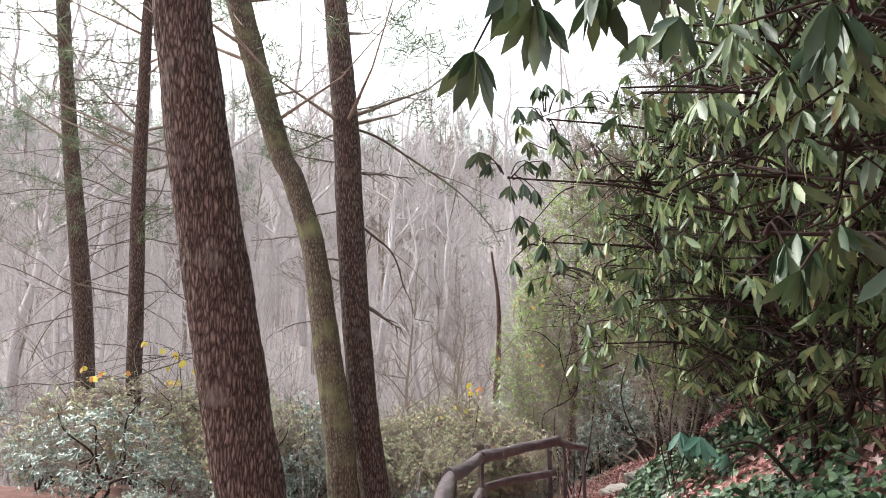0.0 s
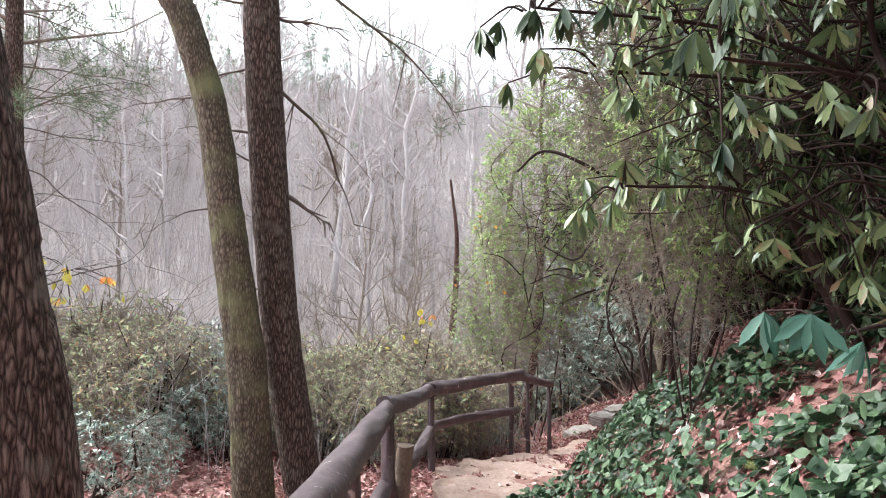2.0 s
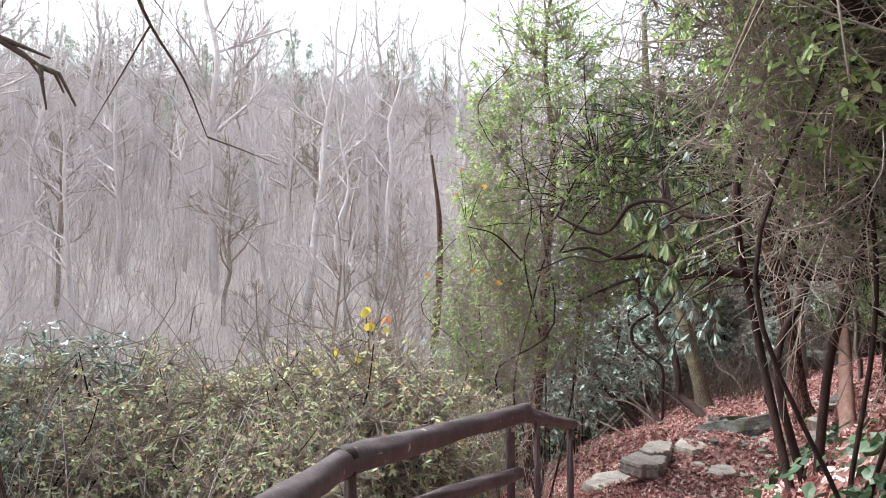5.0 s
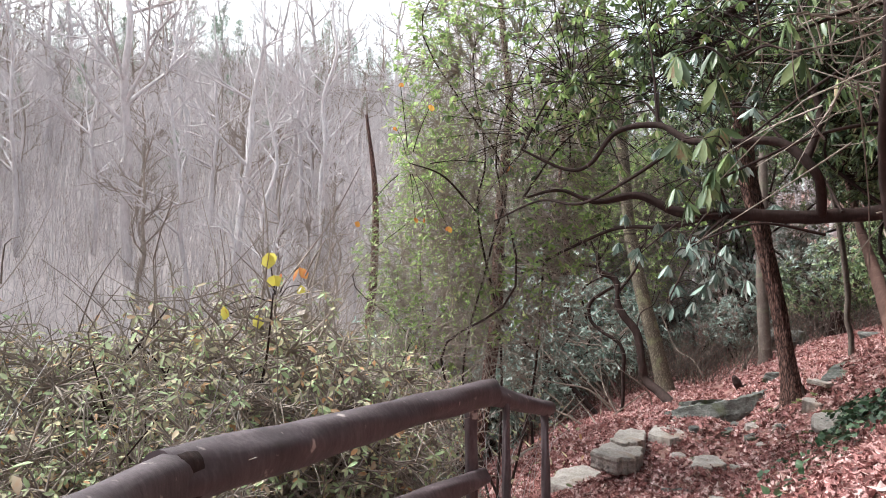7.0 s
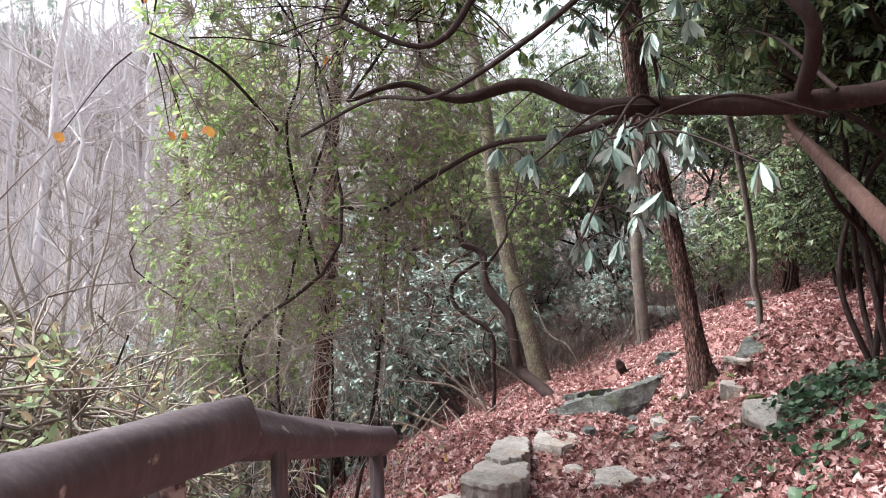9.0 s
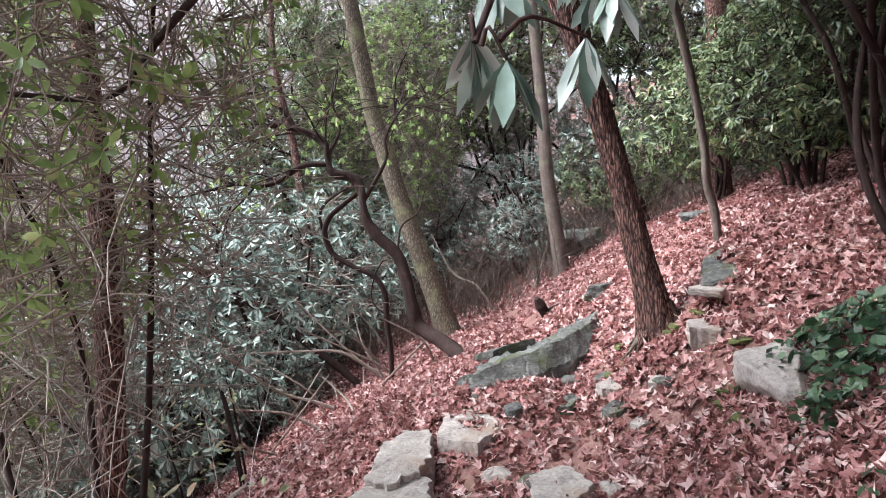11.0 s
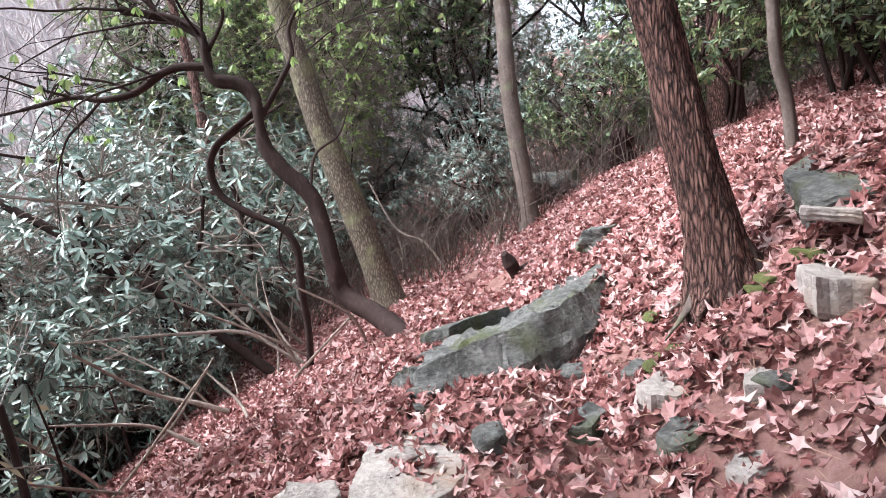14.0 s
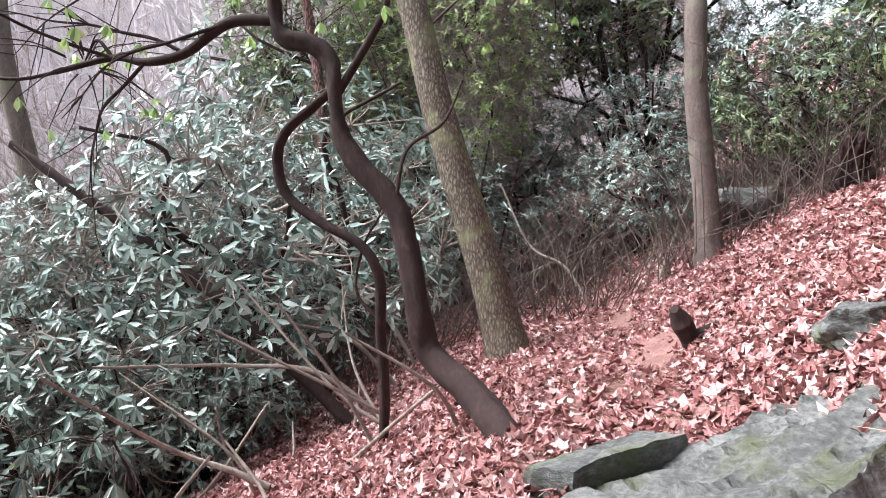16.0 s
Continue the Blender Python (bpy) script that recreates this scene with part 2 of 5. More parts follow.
def tube(geo, pts, radii, sides=6, rough=None, caps=True):
    """A round bar along pts. rough(angle, length) gives the relief of its skin, in metres."""
    p = np.asarray(pts, float)
    r = np.interp(np.linspace(0, 1, len(p)), np.linspace(0, 1, len(radii)), radii)
    d = np.gradient(p, axis=0)
    d /= np.linalg.norm(d, axis=1)[:, None] + 1e-12
    ref = np.array([0.0, 0, 1]) if abs(d[0][2]) < 0.8 else np.array([1.0, 0, 0])
    a = np.cross(d, ref)
    a /= np.linalg.norm(a, axis=1)[:, None] + 1e-9
    b = np.cross(d, a)
    ang = np.linspace(0, 2 * np.pi, sides, endpoint=False)
    rr = np.repeat(r[:, None], sides, 1)
    if rough is not None:
        s = np.concatenate([[0], np.cumsum(np.linalg.norm(np.diff(p, axis=0), axis=1))])
        rr = rr + rough(ang[None, :], s[:, None])
    v = p[:, None] + rr[..., None] * (np.cos(ang)[None, :, None] * a[:, None] + np.sin(ang)[None, :, None] * b[:, None])
    i, j = np.meshgrid(np.arange(len(p) - 1), np.arange(sides), indexing="ij")
    k = (j + 1) % sides
    f = np.stack([i * sides + j, i * sides + k, (i + 1) * sides + k, (i + 1) * sides + j], -1).reshape(-1, 4)
    geo.add(v, f)
    if caps:
        for ring, c, flip in ((v[0], p[0], 1), (v[-1], p[-1], 0)):
            fan = np.stack([np.full(sides, sides), np.arange(sides), (np.arange(sides) + 1) % sides], 1)
            geo.add(np.vstack([ring, c[None]]), fan[:, ::-1] if flip else fan)


LEAF_FACES3 = np.array([(0, 2, 1), (0, 3, 2), (4, 7, 5), (5, 7, 6)])
LEAF_FACES3B = np.array([(4, 5, 7), (5, 6, 7)])
LEAF_FACES4 = np.array([(1, 2, 5, 4), (2, 3, 6, 5)])


def unit(v):
    return v / (np.linalg.norm(v, axis=-1, keepdims=True) + 1e-9)


def blades(geo, at, along, up, length, width, droop=0.25, fold=0.2, shape=(0.8, 0.95)):
    """Long leaves: at each place one blade, folded on its midrib and bent down at the tip."""
    n = len(at)
    along = unit(along)
    side = unit(np.cross(along, up))
    nrm = np.cross(side, along)
    length, width = np.broadcast_to(length, n)[:, None], np.broadcast_to(width, n)[:, None]
    rows = np.zeros((n, 8, 3))
    rows[:, 0] = at
    for k, (s, w) in enumerate(((0.32, shape[0]), (0.7, shape[1]))):
        c = at + along * length * s - nrm * droop * length * s * s
        rows[:, 2 + 3 * k] = c - nrm * width * fold
        rows[:, 1 + 3 * k] = c - side * width * w / 2
        rows[:, 3 + 3 * k] = c + side * width * w / 2
    rows[:, 7] = at + along * length - nrm * droop * length
    off = (np.arange(n) * 8)[:, None, None]
    tri = np.vstack([LEAF_FACES3[:2], LEAF_FACES3B])
    base = geo.n
    geo.v.append(rows.reshape(-1, 3))
    geo.f.append((tri[None] + off).reshape(-1, 3) + base)
    geo.f.append((LEAF_FACES4[None] + off).reshape(-1, 4) + base)
    geo.n += n * 8


def lobed(geo, rng, at, normal, size, lobes=5, depth=0.5, curl=0.25, slim=0.85):
    """Broad lobed leaves lying on normal."""
    n, k = len(at), lobes * 2
    t = unit(np.cross(normal, rng.normal(size=(n, 3))))
    b = np.cross(normal, t)
    ang = np.linspace(0, 2 * np.pi, k, endpoint=False)
    rad = np.where(np.arange(k) % 2 == 0, 1.0, depth)[None] * rng.uniform(0.75, 1.15, (n, k))
    rad[:, 0] *= 1.25
    lift = rng.uniform(-0.1, curl, (n, k)) * rad
    size = np.broadcast_to(size, n)[:, None, None]
    rim = at[:, None] + size * ((rad * np.cos(ang))[..., None] * t[:, None] + (rad * slim * np.sin(ang))[..., None] * b[:, None] + lift[..., None] * normal[:, None])
    v = np.concatenate([at[:, None], rim], 1)
    fan = np.stack([np.zeros(k, int), 1 + np.arange(k), 1 + (np.arange(k) + 1) % k], 1)
    geo.add(v, (fan[None] + (np.arange(n) * (k + 1))[:, None, None]).reshape(-1, 3))


def bark_relief(rng, depth, ridges=16, wave=0.35):
    """Broken vertical plates of bark."""
    ph = rng.uniform(0, 6.28, 6)

    def relief(a, s):
        w = a * ridges / 1.0 + 2.2 * np.sin(s / wave + ph[0] + 2 * np.sin(2 * a + ph[1])) + 1.2 * np.sin(s / (wave * 0.37) + 3 * a + ph[2])
        plates = np.abs(np.sin(w / 2)) ** 0.6
        cracks = 0.75 + 0.25 * np.sign(np.sin(s / (wave * 0.28) + 4 * np.sin(3 * a + ph[3]) + ridges * 0.5 * a))
        return depth * (plates * cracks - 0.6) + depth * 1.2 * np.sin(2 * a + s * 0.8 + ph[4])

    return relief


# ---- the lie of the land ----
LINE_Y = [-14, -6, -2, 0, 1.5, 4.6, 5.6, 7.0, 8.5, 10.5, 11.8, 13.2, 15, 17, 20, 26]
LINE_X = [0.3, 0.3, 0.5, 0.6, 0.8, 1.2, 1.2, 1.7, 2.4, 3.7, 4.3, 5.2, 6.3, 7.4, 8.8, 11.0]
LINE_Z = [1.6, 0.5, -0.25, -0.8, -1.1, -1.46, -1.72, -1.85, -2.15, -2.5, -2.72, -2.76, -2.85, -2.97, -3.1, -3.2]
PROFILE_U = [-60, -16, -8, -3, -0.9, -0.45, 0.45, 1.0, 2.0, 4.0, 9, 40]
UPPER_U = [-60, -24, -13, -8, -3, -0.9, -0.45, 0]
UPPER_Z = [-11, -7.5, -0.4, 0.35, -0.15, -0.15, -0.02, 0]
PROFILE_Z = [-11, -8.5, -4.0, -0.85, -0.16, -0.02, 0.03, 0.42, 0.95, 1.6, 3.2, 13]


def wiggle(x, y, s, seed=0.0):
    return np.sin(x * s + seed + 1.7 * np.sin(y * s * 0.83 + seed)) * np.cos(y * s * 1.13 - seed * 2 + 1.3 * np.sin(x * s * 0.71))


def ground_z(x, y):
    x, y = np.asarray(x, float), np.asarray(y, float)
    xc, zc = np.interp(y, LINE_Y, LINE_X), np.interp(y, LINE_Y, LINE_Z)
    u = (x - xc) * 0.9
    rise = np.interp(u, PROFILE_U, PROFILE_Z)
    w = np.interp(y, [9, 16], [0, 1])
    z = zc + np.where(u > 0, rise * np.interp(y, [1.5, 3, 6, 9, 12], [1.45, 1.8, 1.8, 1.45, 1.0]), rise * w + np.interp(u, UPPER_U, UPPER_Z) * (1 - w))
    z = z + 0.05 * wiggle(x, y, 1.3) + 0.025 * wiggle(x, y, 3.7, 2.0) + 0.25 * wiggle(x, y, 0.25, 1.0) * np.clip(np.abs(u) / 6, 0, 1)
    step = np.clip((0.5 * (x - 5.3) + 0.85 * (y - 13.1) - 0.1) / 1.1, 0, 1)
    z = z + np.interp(y, [15.8, 18.5], [0.32, 0.14]) * step * step * (3 - 2 * step) - 0.24 * np.exp(-((x - 6.75) ** 2 + (y - 14.0) ** 2) / 0.3)
    r = np.hypot(x - 8, y + 4)
    far = np.clip((r - 30) / 14, 0, 1)
    far = far * far * (3 - 2 * far) * np.clip((2.0 - u) / 10 + np.clip((y - 30) / 10, 0, 1), 0, 1)
    hill = -8 + np.clip(r - 34, 0, 50) * 0.51 + 2.0 * wiggle(x, y, 0.06, 4.0)
    return z * (1 - far) + hill * far


def gz(x, y):
    return float(ground_z(x, y))


def ground_normal(x, y, e=0.05):
    gx = (ground_z(x + e, y) - ground_z(x - e, y)) / (2 * e)
    gy = (ground_z(x, y + e) - ground_z(x, y - e)) / (2 * e)
    return unit(np.stack([-gx, -gy, np.ones_like(gx)], -1))


def sheet(name, xs, ys, material, lift=0.0):
    g = Geo()
    X, Y = np.meshgrid(xs, ys, indexing="ij")
    Z = ground_z(X, Y) + lift
    n, m = X.shape
    i, j = np.meshgrid(np.arange(n - 1), np.arange(m - 1), indexing="ij")
    g.add(np.stack([X, Y, Z], -1), np.stack([i * m + j, (i + 1) * m + j, (i + 1) * m + j + 1, i * m + j + 1], -1).reshape(-1, 4))
    return tagged(part(name, g, material), kind="structure")


def spread(a, b, near, n):
    """Grid lines, closest together round near."""
    s = np.linspace(-1, 1, n)
    t = np.sign(s) * np.abs(s) ** 2.4
    return np.where(t < 0, near + t * (near - a), near + t * (b - near))


ground = sheet("ground", spread(-190, 190, 3, 240), spread(-190, 190, 9, 240), M_SOIL)
# the ground far to the left takes the floor colour with haze in it
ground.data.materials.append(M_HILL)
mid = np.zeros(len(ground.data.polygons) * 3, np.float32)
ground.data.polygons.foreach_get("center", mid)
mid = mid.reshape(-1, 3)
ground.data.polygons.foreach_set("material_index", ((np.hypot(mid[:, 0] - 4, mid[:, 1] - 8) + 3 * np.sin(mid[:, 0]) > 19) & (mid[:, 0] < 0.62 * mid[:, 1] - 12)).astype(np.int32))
tagged(ground, "forest floor of brown soil falling to a ravine", "ground", kind="structure")


# ---- trees ----
def thing(name, x, y, z=None):
    e = new(name)
    e.location = (x, y, gz(x, y) if z is None else z)
    return e


def dead_branch(geo, rng, p, direction, length, r):
    """A bare, crooked branch with a few side twigs."""
    d = unit(np.asarray(direction, float))
    pts = [np.asarray(p, float)]
    for k in range(6):
        d = unit(d + rng.normal(0, 0.16, 3) + (0, 0, -0.05))
        pts.append(pts[-1] + d * length / 6)
    tube(geo, spline(pts, 3), [r, r * 0.65, r * 0.2], 5)
    for k in range(int(rng.integers(5, 11))):
        q = pts[int(rng.integers(1, 7))]
        e = unit(d + rng.normal(0, 0.6, 3))
        l = length * rng.uniform(0.15, 0.4)
        tube(geo, [q, q + e * l * 0.5 + rng.normal(0, 0.02, 3), q + e * l + (0, 0, -0.05)], [r * 0.35, r * 0.12], 4)
    return pts


def needles(geo, rng, p, n, size):
    c = np.repeat(np.asarray(p, float)[None], n, 0) + rng.normal(0, size * 0.25, (n, 3))
    d = unit(rng.normal(0, 1, (n, 3)) + (0, 0, 0.25))
    blades(geo, c, d, unit(rng.normal(0, 1, (n, 3))), rng.uniform(0.5, 1, n) * size, size * 0.05, 0.1, 0.0)


def forest_tree(name, foot, line, radii, material, label, seed, sides=40, relief=0.012, ridges=14, branches=(), top=9.0, crown="bare", step=14, flare=0.0, group=""):
    """A standing tree: line gives points up the trunk from the foot, in the world; it goes on to top metres above the last one."""
    rng = np.random.default_rng(seed)
    base = np.array((foot[0], foot[1], gz(foot[0], foot[1]) - 0.05))
    e = thing(name, *base)
    pts = [np.asarray(p, float) - base for p in line]
    pts = [np.array((0, 0, -0.15))] + [p for p in pts if p[2] > 0.15]
    lean = unit(pts[-1] - pts[-2])
    lean = unit(lean * (1, 1, 1.0) + (0, 0, 0.6))
    last = pts[-1]
    for k in (0.33, 0.66, 1.0):
        pts.append(last + lean * top * k + (0.15 * np.sin(5 * k + seed), 0.15 * np.cos(4 * k + seed), 0))
    p = spline(pts, step)
    hgt = p[:, 2] / p[-1, 2]
    rr = np.interp(hgt, np.linspace(0, 1, len(radii)), radii) + flare * np.exp(-np.clip(p[:, 2], 0, None) / 0.22)
    g = Geo()
    tube(g, p, rr, sides, bark_relief(rng, relief, ridges) if relief else None)
    part("trunk", g, material, e)
    leaves = Geo()
    for z, (dx, dy, dz), length, r in branches:
        k = int(np.argmin(np.abs(p[:, 2] + base[2] - z)))
        g = Geo()
        ends = dead_branch(g, rng, p[k], (dx, dy, dz), length, r)
        part("branch", g, M_BARK_GREY, e, "bare dead branch")
        if crown == "pine" and z > 2.6 and length > 1.0:
            for q in ends[3:]:
                for j in range(3):
                    needles(leaves, rng, q + rng.normal(0, 0.1, 3), 26, 0.17)
    g = Geo()
    for k in range(32 if crown == "pine" else 26):
        h = rng.uniform(0.3 if crown == "pine" else 0.55, 1)
        q = p[int(h * (len(p) - 1))]
        if q[2] + base[2] < 3.2:
            continue
        a, l = rng.uniform(0, 6.28), (1.15 - h) * 3.2 + 0.6
        d = np.array((np.cos(a), np.sin(a), 0.35))
        m1, m2 = q + d * l * 0.5 + (0, 0, 0.05), q + d * l + (0, 0, 0.25 * l)
        tube(g, [q, m1, m2], [0.03, 0.012, 0.004], 4)
        for j in range(4):
            s = q + (m2 - q) * rng.uniform(0.35, 1) + rng.normal(0, 0.1, 3)
            o = s + rng.normal(0, 0.35, 3) + (0, 0, 0.2)
            tube(g, [s, o], [0.008, 0.003], 3, caps=False)
            if crown == "pine":
                needles(leaves, rng, o, 40, 0.26)
    if g.n:
        tagged(part("bough", g, M_TWIG, e), kind="stuff")
    if leaves.n:
        part("crown", leaves, M_NEEDLE, e, "sparse green needles")
    return tagged(e, label, "tree", group)


forest_tree("pine_tree", (-0.86, 2.27), [(-0.86, 2.27, -0.4), (-0.98, 2.23, 0.3), (-1.09, 2.16, 1.01), (-1.21, 2.09, 1.76), (-1.31, 2.03, 2.47), (-1.39, 1.96, 3.22)],
            [0.215, 0.18, 0.155, 0.12, 0.06], M_BARK, "tall pine trunk with dark furrowed bark beside the path", 1, 90, 0.016, 18, crown="pine", step=34, top=8)
forest_tree("leaning_tree", (-0.95, 6.1), [(-0.95, 6.1, -1.9), (-1.06, 6.07, -0.67), (-1.18, 6.05, 0.11), (-1.32, 6.02, 1.0), (-1.45, 6.0, 1.78), (-1.72, 5.98, 2.61), (-1.98, 5.97, 3.21)],
            [0.17, 0.155, 0.14, 0.12, 0.07], M_BARK_MOSS, "leaning tree trunk with moss and pale scaly bark", 2, 60, 0.015, 14, step=20,
            branches=[(1.9, (-1, 0.3, 0.1), 0.9, 0.012), (0.9, (-1, -0.2, 0.0), 0.7, 0.01)])
forest_tree("pine_tree", (-0.52, 6.45), [(-0.52, 6.45, -1.9), (-0.68, 6.42, -1.2), (-0.82, 6.39, -0.38), (-0.93, 6.37, 0.56), (-1.01, 6.34, 1.44), (-1.09, 6.31, 2.49), (-1.15, 6.29, 3.37)],
            [0.2, 0.165, 0.145, 0.12, 0.07], M_BARK, "straight pine trunk with brown bark and broken branch stubs", 3, 64, 0.01, 16, crown="pine", step=22,
            branches=[(1.12, (1, 0.2, -0.08), 0.6, 0.034), (2.2, (1, 0.6, -0.25), 2.4, 0.02), (2.75, (1, 0.2, -0.12), 0.75, 0.022), (1.6, (-1, 0, 0.15), 0.6, 0.018),
                      (0.15, (-1, 0.1, 0.1), 0.5, 0.015), (3.4, (1, 0.5, -0.5), 2.6, 0.022), (2.9, (-1, 0.4, 0.1), 1.3, 0.015), (1.3, (-1, -0.4, 0.3), 0.6, 0.015), (2.3, (-1, 0.5, 0.15), 0.9, 0.014), (3.3, (-1, 0.3, 0.0), 1.4, 0.014), (3.1, (-0.8, -0.4, 0.1), 1.2, 0.012), (3.6, (0.8, -0.3, -0.2), 1.3, 0.012)])
rb = np.random.default_rng(5)


def dead_set(z0, z1, n, length):
    return [(rb.uniform(z0, z1), (rb.choice((-1, 1)) * rb.uniform(0.5, 1), rb.uniform(-0.6, 0.6), rb.uniform(-0.2, 0.35)), rb.uniform(0.5, 1) * length, rb.uniform(0.008, 0.016)) for k in range(n)]


forest_tree("pine_tree", (-7.61, 12.02), [(-7.61, 12.02, -3), (-7.64, 11.83, -0.21), (-7.79, 11.64, 2.05), (-8.0, 11.43, 4.42), (-8.19, 11.17, 7.39)],
            [0.24, 0.2, 0.16, 0.13, 0.06], M_BARK, "slender pine with dead drooping side branches", 4, 32, 0.008, 12, dead_set(-1.0, 7.6, 44, 3.2), crown="pine", top=6)
forest_tree("pine_tree", (-5.6, 10.0), [(-5.6, 10.0, -2.2), (-5.57, 9.83, 0.81), (-5.55, 9.65, 2.95), (-5.47, 9.48, 4.99), (-5.39, 9.35, 6.52)],
            [0.16, 0.125, 0.11, 0.09, 0.05], M_BARK, "thin dark pine with dead side branches", 6, 32, 0.007, 12, dead_set(-0.5, 7.0, 44, 2.8), crown="pine", top=6)
# by the leafy slope
oak = forest_tree("oak_tree", (6.9, 13.74), [(6.9, 13.74, -2.3), (6.86, 13.78, -1.89), (6.84, 13.82, -1.64), (6.81, 13.89, -1.27), (6.78, 13.96, -0.85), (6.6, 14.1, 0.2), (6.42, 14.2, 1.2)],
            [0.118, 0.112, 0.104, 0.09, 0.05], M_BARK_RED, "stout tree with deeply ridged red-brown bark on the leaf slope", 7, 120, 0.016, 13, step=32, top=8, flare=0.1)
for k in range(11):
    a, l = 0.57 * k + 0.3, rb.uniform(0.14, 0.32)
    x, y = oak.location.x, oak.location.y
    g, pts = Geo(), [(0.06 * math.cos(a), 0.06 * math.sin(a), 0.32)]
    for t in (0.25, 0.5, 0.75, 1.0):
        px, py = l * t * math.cos(a + 0.4 * t), l * t * math.sin(a + 0.4 * t)
        pts.append((px + 0.1 * math.cos(a), py + 0.1 * math.sin(a), gz(x + px, y + py) - oak.location.z + 0.02 + 0.1 * (1 - t) ** 2))
    tube(g, spline(pts, 6), [0.04, 0.026, 0.014, 0.004], 9, bark_relief(rb, 0.006, 5, 0.1))
    part("root", g, M_BARK_RED if k % 2 else M_BARK_GREY, oak)
forest_tree("leaning_tree", (7.42, 18.4), [(7.42, 18.4, -3.13), (7.29, 18.59, -2.28), (7.16, 18.77, -1.56), (7.02, 18.96, -0.78), (6.93, 19.11, -0.06), (6.84, 19.21, 0.56)],
            [0.158, 0.141, 0.125, 0.1, 0.05], M_BARK_MOSS, "leaning grey-green mossy trunk rising from fallen leaves", 8, 40, 0.006, 10, step=16, top=6, flare=0.05)
forest_tree("slender_tree", (9.78, 18.8), [(9.78, 18.8, -2.7), (9.79, 18.89, -1.72), (9.8, 19.03, -0.72), (9.84, 19.09, -0.01), (9.9, 19.15, 0.7)],
            [0.12, 0.105, 0.09, 0.07, 0.03], M_BARK_GREY, "slender grey-brown trunk with knots", 9, 32, 0.005, 8, step=16, top=6, flare=0.05,
            branches=[(-0.6, (-0.3, -0.8, 0.6), 0.5, 0.014)])
forest_tree("slender_tree", (7.9, 14.0), [(7.9, 14.0, -1.9), (7.93, 14.04, -1.29), (7.9, 14.08, -1.01), (7.92, 14.11, -0.6), (7.85, 14.2, 0.3)],
            [0.042, 0.038, 0.034, 0.03, 0.015], M_BARK_GREY, "thin pale trunk with flaking bark", 10, 24, 0.004, 6, step=14, top=4)
for x, y, r, s in ((11.1, 16.7, 0.2, 12), (12.4, 15.4, 0.1, 13), (13.6, 18.6, 0.11, 14), (10.9, 14.2, 0.09, 19), (3.2, 21.5, 0.17, 15), (6.8, 22.3, 0.1, 16), (7.2, 24.0, 0.1, 17), (1.6, 20.5, 0.14, 18), (2.75, 14.9, 0.1, 20)):
    z = gz(x, y)
    dx = 0.25 * math.sin(s * 2.3)
    forest_tree("forest_tree", (x, y), [(x, y, z), (x + dx, y + 0.1, z + 1.3), (x + 1.5 * dx, y, z + 2.6), (x + 1.7 * dx, y + 0.1, z + 4)],
                [r, r * 0.85, r * 0.7, r * 0.5, r * 0.25], M_BARK_GREY if s % 2 else M_BARK_RED, "bare tree trunk among rhododendron thicket", s, 24, 0.006, 9, dead_set(z + 1, z + 4, 4, 0.9), top=5, step=10, flare=0.05, group="thicket trees")


# ---- bare winter trees over the ravine ----
def bare_tree(seed, height, material, twigs=1.0):
    rng = np.random.default_rng(seed)
    e = new("bare_tree")
    g, b = Geo(), Geo()
    lean = rng.normal(0, 0.05, 2)
    pts = [np.array((0, 0, -0.4))]
    for k in range(1, 8):
        pts.append(np.array((lean[0] * height * k / 7 + rng.normal(0, 0.12), lean[1] * height * k / 7 + rng.normal(0, 0.12), height * k / 7)))
    r0 = height * rng.uniform(0.008, 0.013)
    p = spline(pts, 3)
    tube(g, p, [r0, r0 * 0.75, r0 * 0.45, r0 * 0.1], 7)

    def grow(q, d, l, r, level):
        mid = q + d * l * 0.5 + rng.normal(0, 0.06 * l, 3)
        end = mid + unit(d + rng.normal(0, 0.25, 3) + (0, 0, 0.25)) * l * 0.5
        tube(b, [q, mid, end], [r, r * 0.7, r * 0.35], 4 if level == 0 else 3, caps=False)
        if level < 2:
            for k in range(int((5 if level == 0 else 4) * twigs)):
                s = q + (mid - q) * rng.uniform(0.4, 1) if rng.random() < 0.4 else mid + (end - mid) * rng.uniform(0, 1)
                grow(s, unit(d + rng.normal(0, 0.55, 3) + (0, 0, 0.3)), l * rng.uniform(0.35, 0.65), max(r * 0.5, 0.006), level + 1)

    for k in range(int(15 * twigs)):
        h = rng.uniform(0.28, 0.98)
        q = p[int(h * (len(p) - 1))]
        a = rng.uniform(0, 6.28)
        grow(q, unit(np.array((np.cos(a), np.sin(a), rng.uniform(0.3, 1.1)))), height * (1.15 - h) * rng.uniform(0.2, 0.38), r0 * (1.1 - h) * 0.6, 0)
    part("trunk", g, material, e)
    part("crown", b, material, e)
    return tagged(e, "leafless grey tree on the far side of the ravine", "tree", "bare trees over the ravine")


